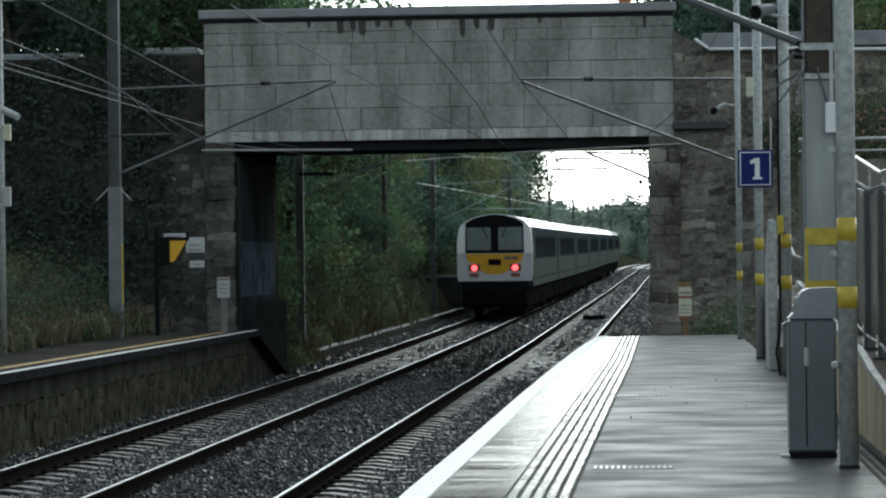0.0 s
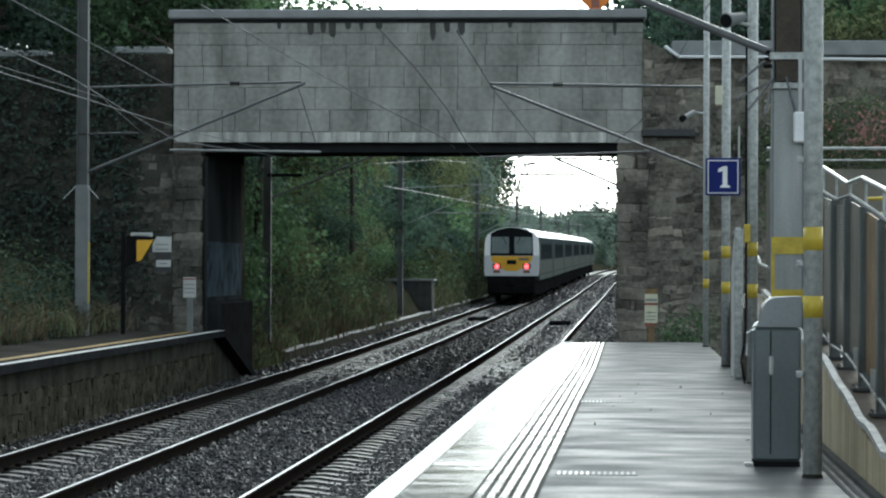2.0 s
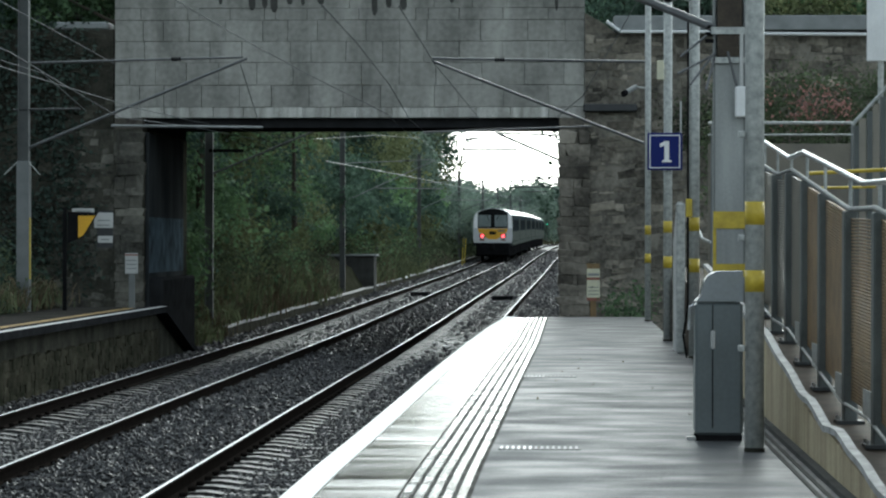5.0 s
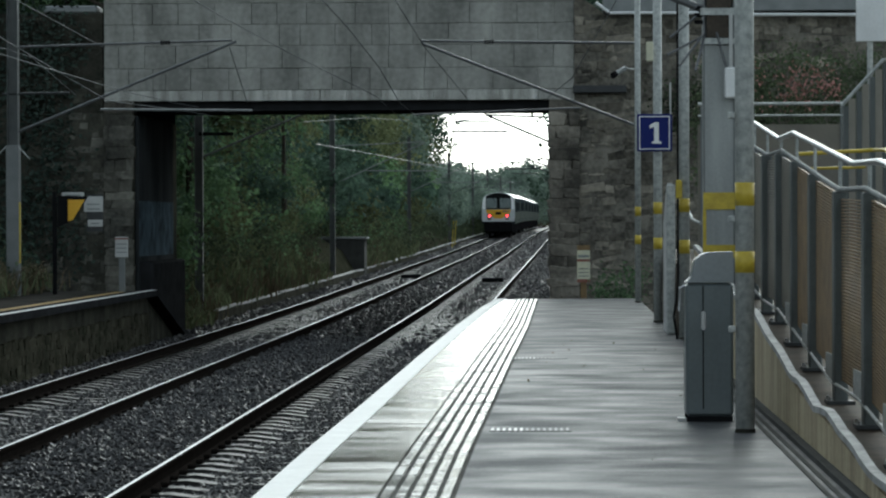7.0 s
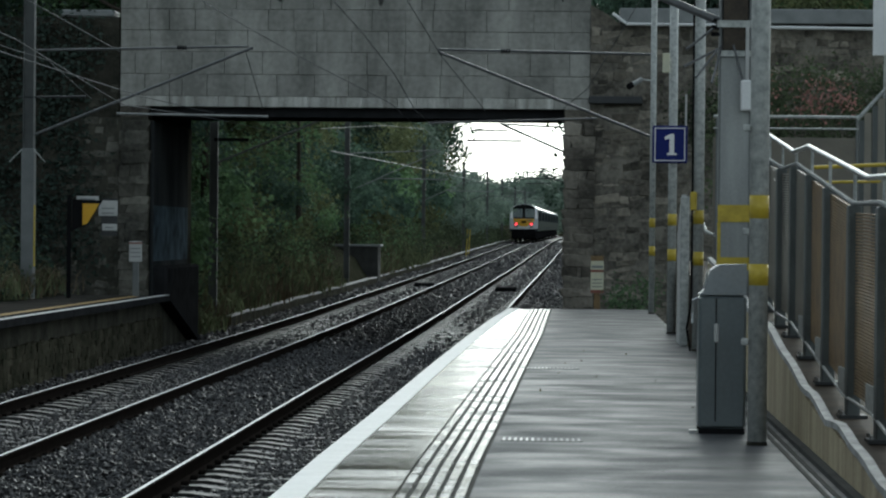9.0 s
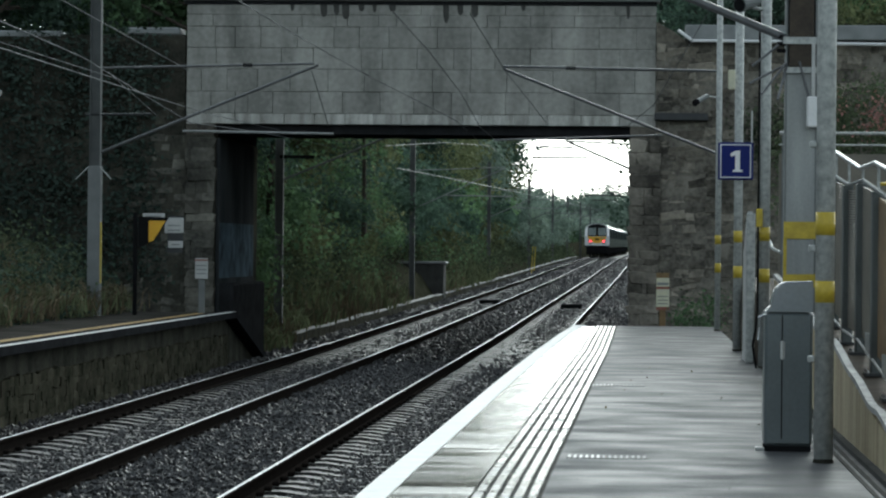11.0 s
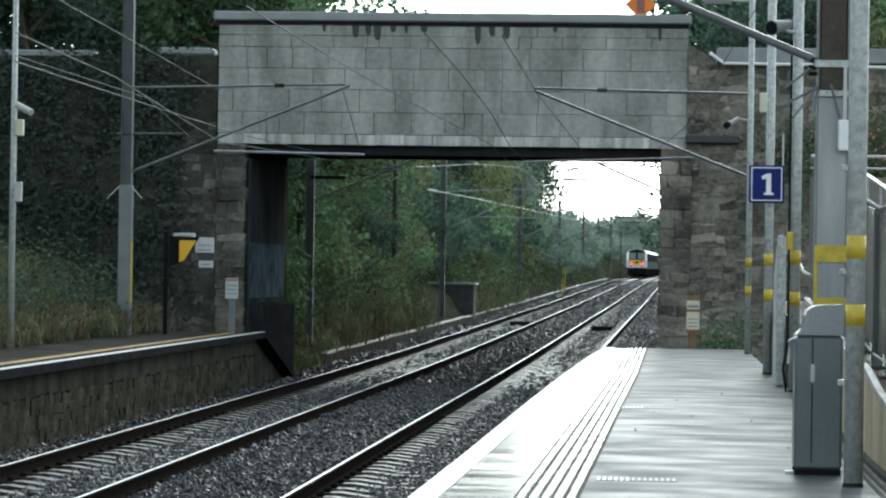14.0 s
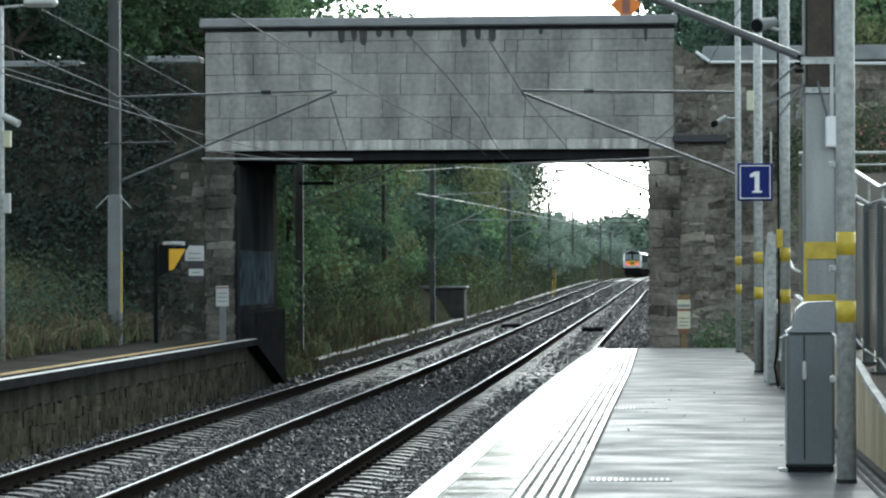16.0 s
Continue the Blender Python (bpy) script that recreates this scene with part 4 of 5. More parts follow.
part("top_rail", path_rod([(a, 29.95, b) for a, b in tops], 0.02), "galv", upper)
part("inner_rail", path_rod([(3.35, 29.9, 3.26), (3.50, 29.9, 3.18), (6, 29.9, 3.15)], 0.018), "chrome", upper)
part("yellow_handrail", path_rod([(2.0, 24.5, 2.78), (2.62, 24.5, 2.81), (2.66, 24.0, 2.80), (2.5, 21.6, 2.61), (2.5, 20.6, 2.62), (2.5, 18.4, 2.46), (2.5, 15.0, 2.25)], 0.016), "yellow", upper, "yellow handrail")
part("yellow_handrail", path_rod([(2.1, 24.6, 2.66), (2.56, 24.6, 2.67)], 0.012), "yellow", upper, "yellow handrail")
rail_far = thing("guard_rail", 0, 0, 0, "galvanised two-bar guard rail before the wing wall", "guard rail")
for z in (3.83, 3.67):
    part("bar", rod((1.9, 40, z), (3.86, 40, z), 0.022 if z > 3.7 else 0.014), "galv", rail_far)
for x in (1.95, 3.84):
    part("post", rod((x, 40, 1.8), (x, 40, 3.83), 0.014), "mast_grey", rail_far)
part("panel", box(1.9, 3.86, 40.02, 40.05, 1.8, 3.55), "panelgrey", rail_far, "grey-brown board below the bars")
screen = thing("screen_panel", 1.345, 33.4, PLAT, "pale grey upright screen panel with sloping top", "screen")
part("panel", prism([(0, 0), (1.5, 0), (1.5, 1.25), (0.4, 1.70), (0, 1.72)], "x", -0.10, -0.05), "palegrey", screen)
part("edge_post", box(-0.12, -0.02, -0.06, 0.0, 0, 1.70, 0.015), "galv", screen)
part("handrail", path_rod([(0.05, -0.5, 1.55), (0.12, -1.2, 1.30), (0.2, -1.4, 1.26)], 0.018), "galv", screen)
board = thing("notice_board", 3.08, 30.5, 1.7, "large white notice board on posts above the ramp", "notice board")
part("post", rod((0.15, 0.05, 0), (0.15, 0.05, 3.3), 0.03), "galv", board)
part("post", rod((1.35, 0.05, 0), (1.35, 0.05, 3.3), 0.03), "galv", board)
pl = part("plate", box(0, 1.5, -0.02, 0.0, 2.38, 3.3, 0.006), "white", board)
part("print_bar", box(0.40, 1.3, -0.026, -0.021, 2.50, 2.56), "black", pl)
part("print_bar", box(0.40, 1.2, -0.026, -0.021, 2.68, 2.72), "grey", pl)

# drains set in the platform
for y in (17.85, 27.4):
    dr = part("drain_grating", box(-0.42, 0.08, y - 0.12, y + 0.12, PLAT - 0.02, PLAT + 0.003), "steel_dark", platform, "slotted drain grating")
    for k in range(14):
        part("slat", box(-0.41 + k * 0.035, -0.395 + k * 0.035, y - 0.11, y + 0.11, PLAT + 0.0031, PLAT + 0.007), "palegrey" if k < 6 else "grey", dr)

cover = thing("cable_cover", FAR + shift(118) + 0.1, 118, rise(118) - 0.2, "small dark box between the far rails", "track box", "track boxes")
part("case", box(-0.4, 0.4, -0.4, 0.4, 0, 0.16, 0.02), "black", cover)
copy_thing(cover, pose(NEAR + shift(112), 112, rise(112) - 0.2))


# ---- plants ----
def leaf_cloud(name, centres, spread, count, size, mat, parent=None, label="", seed=1, droop=0.25):
    """Small folded leaves round many centres."""
    r = np.random.default_rng(seed)
    c = np.asarray(centres, float)
    n = len(c) * count
    off = r.normal(0, 1, (n, 3))
    p = np.repeat(c, count, axis=0) + off * np.asarray(spread)
    s = size * r.uniform(0.55, 1.4, n)
    w = off * 1.0 + r.normal(0, 0.5, (n, 3)) + (0, 0, 0.4)      # leaves face out of their clump
    w /= np.linalg.norm(w, axis=1)[:, None]
    a = np.cross(w, r.normal(0, 1, (n, 3)) + (0, 0, -droop))
    a /= np.linalg.norm(a, axis=1)[:, None]
    b = np.cross(w, a)
    s1 = s[:, None]
    v = np.stack([p, p + a * s1 * 0.5 + b * s1 * 0.32 + w * s1 * 0.10, p + a * s1, p + a * s1 * 0.5 - b * s1 * 0.32 + w * s1 * 0.10], 1).reshape(-1, 3)
    f = (np.array([[0, 1, 2, 3]])[None] + 4 * np.arange(n)[:, None, None]).reshape(-1, 4)
    return mesh_from(name, v.tolist(), f.tolist(), mat, parent, label)


def blades(name, roots, count, spread, length, mat, label, seed=1, lean=0.5, width=0.012):
    """Bent grass blades rising round each root."""
    r = np.random.default_rng(seed)
    c = np.repeat(np.asarray(roots, float), count, axis=0)
    n = len(c)
    p = c + r.normal(0, 1, (n, 3)) * (spread, spread, 0.03)
    h = length * r.uniform(0.45, 1.25, n)[:, None]
    a = r.uniform(0, 6.28, n)
    way = np.stack([np.cos(a), np.sin(a), np.zeros(n)], 1) * r.uniform(0.3, 1.0, n)[:, None] * lean
    side = np.stack([-np.sin(a + r.uniform(-1, 1, n)), np.cos(a), np.zeros(n)], 1) * width
    up = np.array([0, 0, 1.0])
    mid, tip = p + (up * 0.6 + way * 0.35) * h, p + (up * 0.85 + way * 1.1) * h
    v = np.stack([p - side, p + side, mid + side * 0.8, mid - side * 0.8, tip], 1).reshape(-1, 3)
    k = 5 * np.arange(n)
    f = [q_ for i in k.tolist() for q_ in ((i, i + 1, i + 2, i + 3), (i + 3, i + 2, i + 4))]
    return mesh_from(name, v.tolist(), f, mat, None, label)


def make_tree(h, rad, mat, lab, seed, leaves=62, clumps=77, leaf=0.17):
    """A trunk, limbs and a crown of many small clumps."""
    r = random.Random(seed)
    t = thing("tree", 0, -500, 0, lab, "tree", "trees along the line")
    bm = bmesh.new()
    top = Vector((r.uniform(-.4, .4), r.uniform(-.4, .4), h * 0.8))
    knots = [Vector((0, 0, -0.3)), Vector((r.uniform(-.2, .2), r.uniform(-.2, .2), h * 0.3)), Vector((r.uniform(-.4, .4), r.uniform(-.4, .4), h * 0.55)), top]
    for i in range(3):
        rod(knots[i], knots[i + 1], 0.013 * h * (1 - i * 0.28), 7, bm, 0.013 * h * (1 - (i + 1) * 0.28))
    centres = []
    for k in range(11):
        s = r.uniform(0.25, 0.95)
        base = knots[1].lerp(top, s)
        a = r.uniform(0, 6.28)
        reach = rad * r.uniform(0.55, 1.0) * (1.1 - 0.45 * s)
        end = base + Vector((math.cos(a) * reach, math.sin(a) * reach, r.uniform(0.0, 0.22) * h))
        rod(base, end, 0.008 * h, 5, bm, 0.002 * h)
        for q in range(clumps // 11):
            f = r.uniform(0.35, 1.1)
            c = base.lerp(end, f) + Vector((r.gauss(0, .28), r.gauss(0, .28), r.gauss(0, .28))) * rad * 0.42
            centres.append(tuple(c))
    if h > 6:                                                      # low growth round the foot
        for q in range(clumps // 6):
            a, d = r.uniform(0, 6.28), rad * r.uniform(0.1, 0.75)
            centres.append((math.cos(a) * d, math.sin(a) * d, h * r.uniform(0.04, 0.36)))
    part("trunk", bm, "bark", t)
    leaf_cloud("crown", centres, (0.25 * rad / 2.5 + .05,) * 3, leaves, leaf, mat, t, "", seed)
    return t


KINDS = [make_tree(9.5, 3.4, "leaf", "leafy green broadleaf tree on the cutting bank", 11, leaf=0.2),
         make_tree(8.0, 3.0, "leaf_dark", "dark green dense tree on the cutting bank", 12, leaf=0.19),
         make_tree(10.5, 3.2, "leaf_dark", "tall dark green tree on the cutting bank", 13, leaf=0.2),
         make_tree(6.5, 2.8, "leaf_olive", "olive green bushy tree on the cutting bank", 14, leaf=0.17),
         make_tree(3.4, 2.1, "leaf", "low green shrub on the bank", 15, leaf=0.2, clumps=50),
         make_tree(12.5, 4.2, "leaf", "tall spreading green tree behind the bridge", 16, leaf=0.22, clumps=99),
         make_tree(2.9, 1.9, "leaf_olive", "olive brown bramble bush on the bank", 17, leaf=0.18, clumps=42),
         make_tree(3.8, 2.0, "leaf_dark", "dark green bush on the bank", 18, leaf=0.2, clumps=50)]


def plant(k, x, y, scale=1.0, turn=0.0, z=None):
    o = copy_thing(KINDS[k], pose(x, y, ground_z(x, y) - 0.1 if z is None else z, 0, 0, turn))
    o.scale = (scale,) * 3
    return o


def plant_stuff(name, label, cat, rows, thin=1, grow=1.0, mat=None):
    """Many plants nobody could count, joined: rows of kind, place, scale and turn."""
    by = {}
    for k, x, y, z, s, turn in rows:
        by.setdefault(k, []).append((x, y, z, s, radians(turn)))
    for k, spots in by.items():
        me = [c for c in KINDS[k].children if c.name.startswith("crown")][0].data
        v = np.empty(len(me.vertices) * 3)
        me.vertices.foreach_get("co", v)
        v = v.reshape(-1, 4, 3)[::thin]
        v = (v[:, :1] + (v - v[:, :1]) * grow).reshape(-1, 3)
        out = [np.stack([(v[:, 0] * math.cos(a) - v[:, 1] * math.sin(a)) * s + x, (v[:, 0] * math.sin(a) + v[:, 1] * math.cos(a)) * s + y, v[:, 2] * s + z], 1) for x, y, z, s, a in spots]
        pts = np.concatenate(out)
        f = np.arange(len(pts)).reshape(-1, 4)
        tagged(mesh_from(name, pts.tolist(), f.tolist(), mat or [m for m in M if M[m] == me.materials[0]][0], None, label), category=cat, kind="stuff")


r = random.Random(21)
wood = []
y = 71.5
while y < 330:
    step = 4.3 + y * 0.02
    for u, ks in ((-11.4 if y < 100 else -12.8, (4, 3, 4, 1)), (-14.0, (3, 1, 0, 4)), (-16.2, (0, 2, 1, 3)), (-20.0, (2, 5, 0))):
        if u == -20.0 and y > 95:
            continue
        k = r.choice(ks)
        s = r.uniform(0.8, 1.15)
        if u > -12:
            s *= 0.75
        if y > 225:
            s, u = s * 0.38, u - 2.4
        x, yy = u + shift(y) + r.uniform(-.8, .5) - (1.3 if y > 150 else 0), y + r.uniform(-1.5, 1.5)
        if y < 165:
            plant(k, x, yy, s, r.uniform(0, 360))
        else:
            wood.append((k, x, yy, ground_z(x, yy) - 0.1, s, r.uniform(0, 360)))
    y += step
plant_stuff("wood", "dense green wood along the cutting", "wood", wood, 2, 1.4)
bushes = []
y = 69.5
while y < 300:
    for k, u, s in ((r.choice((4, 7, 6, 7)), -9.75, r.uniform(0.5, 0.95) * (1 + y / 500)), (r.choice((4, 6, 7, 3 if y < 220 else 7)), -11.6, r.uniform(0.9, 1.4))):
        x = u - r.uniform(0, 1.1) + shift(y)
        bushes.append((k, x, y, ground_z(x, y) - 0.45 * s, s, r.uniform(0, 360)))
    y += 2.0 + y * 0.012
plant_stuff("bushes", "tangled green bushes along the cutting bank", "bushes", [b for b in bushes if b[2] < 115], 1, 0.85)
plant_stuff("bushes", "green bushes farther along the cutting bank", "bushes", [b for b in bushes if 115 <= b[2] < 190], 2, 1.3)
# haze is put into the leaf colour of these farther bushes
plant_stuff("bushes", "green bushes far along the bank, paled as by haze", "bushes", [b for b in bushes if b[2] >= 190], 2, 1.3, "leaf_hazed")
# the tall end of the wood, and the far tree line across the curve
for u, y, k, s in ((-11.7, 212, 3, 1.35), (-11.5, 219, 1, 1.25), (-11.3, 224, 1, 1.15), (-11.8, 205, 1, 1.1), (-13.2, 205, 2, 1.05), (-13.6, 214, 0, 1.1), (-14.5, 196, 2, 1.15), (-15.5, 222, 5, 1.0), (-13.0, 190, 1, 1.1), (-15.5, 180, 5, 0.95), (-14, 170, 2, 1.0)):
    plant(k, u - (0.55 if y > 200 else 1.7) + shift(y), y, s, r.uniform(0, 360))
far = []
for i in range(110):
    x, y = r.uniform(-42, 26), 630 + r.uniform(-10, 60)
    if abs(x + 4.6 - shift(y)) > 5.5:
        far.append((r.choice((0, 1, 2, 5)), x, y, rise(y) - 0.3, r.uniform(0.95, 1.45), r.uniform(0, 360)))
for i in range(90):
    x, y = r.uniform(-34, 24), 605 + r.uniform(-8, 12)
    if abs(x + 4.6 - shift(y)) > 5.5:
        far.append((r.choice((3, 4, 7, 1)), x, y, rise(y) - 0.6, r.uniform(1.1, 1.8), r.uniform(0, 360)))
for i in range(70):
    far.append((r.choice((0, 1, 2, 5)), r.uniform(-40, 32), r.uniform(690, 730), rise(700) - 0.3, r.uniform(1.15, 1.6), r.uniform(0, 360)))
HEIGHT = (9.5, 8.0, 10.5, 6.5, 3.4, 12.5, 2.9, 3.8)
for i in range(60):
    y = r.uniform(330, 590)
    k, x = r.choice((3, 4, 7, 1)), -12.0 - r.uniform(0, 8) + shift(y)
    top = 0.2 + r.uniform(0.0145, 0.0175) * y - rise(y)             # a low even wood that lets the sky in above it
    far.append((k, x, y, ground_z(x, y) - 0.4, max(0.4, (top - ground_z(x, y) + rise(y)) / HEIGHT[k]), r.uniform(0, 360)))
for i in range(50):
    far.append((r.choice((0, 1, 2, 5)), r.uniform(-8, 26), r.uniform(780, 830), rise(700) - 0.5, r.uniform(1.0, 1.4), r.uniform(0, 360)))
for i in range(30):
    far.append((r.choice((3, 4, 7)), r.uniform(-6, 22), r.uniform(765, 780), rise(700) - 0.9, r.uniform(1.3, 1.8), r.uniform(0, 360)))
# the far wood's leaves are coloured paler in place of haze
plant_stuff("far_wood", "far green wood across the curve of the line", "wood", far, 9, 2.8, "leaf_hazed")
for i in range(16):
    y = r.uniform(330, 480)
    plant(r.choice((3, 4, 7)), -9.5 - r.uniform(1.5, 8) + shift(y), y, r.uniform(0.4, 0.6), r.uniform(0, 360))
for i in range(24):
    y = r.uniform(76, 470)
    plant(r.choice((0, 1, 3, 4)), r.uniform(4.5, 11) + shift(y), y, r.uniform(0.7, 1.0), r.uniform(0, 360))
# crowns that stand above the bridge and the wing walls
# four unseen trees at y 20 to 40 are added to shade the left
for x, y, k, s, z in ((-9.8, 78, 5, 0.80, 1.8), (-12.5, 75, 5, 0.9, 2.5), (-16.5, 72, 2, 1.05, 2.5), (-14.5, 80, 0, 1.15, 2.5), (-11.5, 84, 0, 1.0, 2.4), (-19.5, 70, 5, 1.0, 2.5), (-8.6, 92, 0, 0.72, 2.8),
                      (3.4, 80, 0, 1.0, 1.4), (6.2, 74, 5, 0.9, 1.2), (3.4, 98, 2, 0.9, 1.4), (9.0, 78, 2, 1.1, 1.5), (4.5, 90, 5, 0.95, 1.5), (-15.5, 66.5, 1, 0.85, 4.3), (-18, 66, 1, 0.9, 4.3),
                      (8.0, 68, 3, 0.85, 3.9), (5.2, 70.5, 3, 0.75, 3.9),
                      (2.6, 84, 2, 1.0, 2.6), (5.0, 82, 2, 1.1, 2.4), (7.4, 86, 1, 1.35, 2.4), (3.8, 88, 1, 1.3, 2.2), (6.4, 92, 2, 1.15, 2.4), (10.5, 88, 2, 1.2, 2.4), (8.6, 82, 1, 1.2, 2.6), (-11.0, 71.5, 0, 0.7, 4.2), (1.3, 84, 2, 0.8, 2.8), (2.1, 90, 1, 1.15, 2.8), (1.7, 78, 1, 0.9, 3.2), (-14.6, 66, 2, 0.8, 3.6), (-16.2, 64.5, 2, 0.75, 4.4), (-12.2, 72.5, 0, 0.85, 3.0), (-17.5, 68, 2, 0.9, 3.6), (-14.5, 40, 2, 0.8, 1.5), (2.2, 71.5, 1, 0.62, 4.0), (1.9, 76, 1, 0.8, 3.2), (3.6, 72.5, 1, 0.7, 4.2), (-17, 34, 5, 0.9, 1.5), (-13.8, 28, 2, 0.9, 1.4), (-16, 20, 5, 0.9, 1.4)):
    plant(k, x, y, s, r.uniform(0, 360), z=z)
for o in KINDS:
    for c in list(o.children):
        bpy.data.objects.remove(c)
    bpy.data.objects.remove(o)


def scatter(n, xa, xb, ya, yb, seed, lift=0.15):
    q = np.random.default_rng(seed)
    out = []
    for _ in range(n):
        y = q.uniform(ya, yb)
        x = q.uniform(xa, xb) + shift(y)
        if 106 < y < 123 and x > -10.3 + shift(y) and xb < -8:       # kept clear before the lineside hut
            continue
        out.append((x, y, ground_z(x, y) + lift * q.uniform(0.2, 2.2)))
    return out


def stuff(ob, cat):
    return tagged(ob, category=cat, kind="stuff")


stuff(leaf_cloud("undergrowth", scatter(900, -10.6, -8.95, 69, 170, 31, .5), (.22, .35, .3), 26, 0.13, "bramble", None, "dense dark green brambles covering the cutting bank", 31), "undergrowth")
stuff(leaf_cloud("undergrowth", scatter(260, -10.8, -9.1, 69, 170, 48, .7), (.3, .4, .3), 30, 0.14, "leaf", None, "fresh green shoots over the cutting bank", 48), "undergrowth")
stuff(leaf_cloud("undergrowth", scatter(160, -10.8, -9.1, 69, 170, 49, .7), (.3, .4, .3), 30, 0.13, "leaf_olive", None, "yellowing shoots over the cutting bank", 49), "undergrowth")
stuff(leaf_cloud("undergrowth", scatter(110, -10.0, -8.9, 69, 150, 32, .15), (.2, .4, .16), 22, 0.09, "leaf_dry", None, "dry brown weeds at the foot of the cutting bank", 32), "undergrowth")
stuff(leaf_cloud("undergrowth", scatter(500, -11.5, -9.0, 140, 330, 33, .5), (.4, .8, .35), 26, 0.22, "bramble", None, "dark green brambles along the far bank", 33), "undergrowth")
stuff(leaf_cloud("undergrowth", scatter(420, -15, -10.6, 26, 60, 34, .35), (.35, .4, .28), 34, 0.10, "bramble", None, "dark weeds on the bank behind the far platform", 34), "undergrowth")
stuff(blades("dry_grass", scatter(900, -13, -10.2, 38, 57.5, 35, .02), 34, 0.22, 0.42, "leaf_dry", "dry brown drooping grass on the bank", 35, 1.1), "dry grass")
stuff(blades("grass", scatter(1000, -13.5, -10.25, 38, 57.5, 44, .02), 34, 0.22, 0.45, "grass", "rank green grass on the bank behind the far platform", 44, 0.9), "grass")
stuff(blades("weeds", scatter(700, -9.9, -8.85, 68.5, 165, 45, .02), 26, 0.25, 0.5, "grass", "tall rank weeds at the foot of the cutting", 45, 0.9, 0.03), "weeds")
stuff(blades("weeds", scatter(420, -9.5, -8.8, 68.5, 140, 46, .02), 22, 0.2, 0.5, "leaf_dry", "grey brown dead stalks at the foot of the cutting", 46, 0.3, 0.016), "weeds")
stuff(leaf_cloud("undergrowth", scatter(160, -11.5, -10.3, 44, 61, 41, .3), (.2, .25, .2), 30, 0.09, "leaf_dark", None, "green weeds before the wing wall", 41), "undergrowth")
q = np.random.default_rng(36)
ivy = [(q.uniform(-17, -10.2), 61.9, q.uniform(1.5, 6.8)) for _ in range(460)]
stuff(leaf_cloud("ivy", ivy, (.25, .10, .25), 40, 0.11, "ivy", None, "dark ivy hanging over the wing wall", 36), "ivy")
over = [(q.uniform(2.2, 9), 61.5 - q.uniform(0, .5), q.uniform(4.2, 5.3)) for _ in range(200)]
stuff(leaf_cloud("creeper", over, (.25, .15, .2), 24, 0.09, "bramble", None, "dull green creeper on the stone wing wall", 37), "creeper")
fl = [(q.uniform(2.7, 4.2), 43.9 + q.uniform(-.2, .2), q.uniform(3.95, 4.5)) for _ in range(34)]
stuff(leaf_cloud("flowering_shrub", fl, (.10, .1, .08), 20, 0.05, "flower", None, "dull red flowers above the guard rail", 38), "flowers")
fl = [(q.uniform(2.0, 5.6), 44.3 + q.uniform(-.3, .3), q.uniform(2.6, 4.7)) for _ in range(240)]
stuff(leaf_cloud("hedge", fl, (.14, .15, .14), 34, 0.075, "bramble", None, "dull olive hedge behind the guard rail", 39), "hedge")
fl = [(q.uniform(0.75, 1.6), 54.5 + q.uniform(-1, 1), q.uniform(0.0, 1.25) ** 1.2) for _ in range(60)]
stuff(leaf_cloud("weeds", fl, (.12, .2, .12), 30, 0.08, "leaf", None, "green weeds at the end of the platform", 40), "weeds")
stuff(leaf_cloud("dead_bracken", [(-9.42 + q.uniform(-.25, .2), 70.3 + q.uniform(-.4, .4), q.uniform(0.8, 2.1)) for _ in range(40)], (.12, .15, .14), 30, 0.09, "leaf_dry", None, "rusty brown bracken behind the bridge footing", 47), "bracken")
fl = [(q.uniform(-10.5, -10.05), q.uniform(40, 57), 0.92 + q.uniform(0, .35) ** 1.3) for _ in range(150)]
stuff(leaf_cloud("weeds", fl, (.12, .2, .10), 30, 0.07, "leaf_dark", None, "dark weeds along the back of the far platform", 42), "weeds")
fl = [(q.uniform(-0.3, 1.1), q.uniform(15, 32), PLAT + 0.006) for _ in range(16)]
stuff(leaf_cloud("fallen_leaves", fl, (.05, .2, .001), 1, 0.035, "leaf_dry", None, "few small fallen leaves on the wet platform", 43, 0), "leaves")
bag = thing("plastic_bag", -10.42, 47.4, ground_z(-10.42, 47.4) + 0.12, "crumpled white plastic bag on the bank", "litter")
bm = bmesh.new()
bmesh.ops.create_icosphere(bm, subdivisions=3, radius=0.17)
for v in bm.verts:
    v.co = Vector((v.co.x * 1.5, v.co.y, v.co.z * 0.45)) * (1 + 0.35 * noise.noise(v.co * 14))
part("bag", bm, "white", bag)
# low kerb of the cess path beside the far track
verts, faces = [], []
tops = []
for y in np.arange(72, 330, 1.5):
    u = -8.58 + shift(y) + 0.10 * noise.noise(Vector((y * 0.23, 3, 0)))
    h_ = 0.31 + 0.06 * noise.noise(Vector((y * 0.31, 8, 0)))
    z = rise(y) + BED
    verts += [(u - .09, y, z - .1), (u + .09, y, z - .1), (u + .08, y, z + h_), (u - .08, y, z + h_)]
    tops += [(u - .09, y, z + h_ + 0.002), (u + .09, y, z + h_ + 0.002), (u + .085, y, z + h_ + 0.045), (u - .085, y, z + h_ + 0.045)]
for j in range(len(verts) // 4 - 1):
    for i in range(4):
        faces.append((j * 4 + 4 + i, j * 4 + 4 + (i + 1) % 4, j * 4 + (i + 1) % 4, j * 4 + i))
duct = mesh_from("cable_duct", verts, faces, "moss_wall", None, "cable duct with dark sides and pale lids beside the far track")
tagged(duct, category="cable duct", kind="structure")
mesh_from("lid", tops, faces, "wallcap", duct, "pale concrete lids")
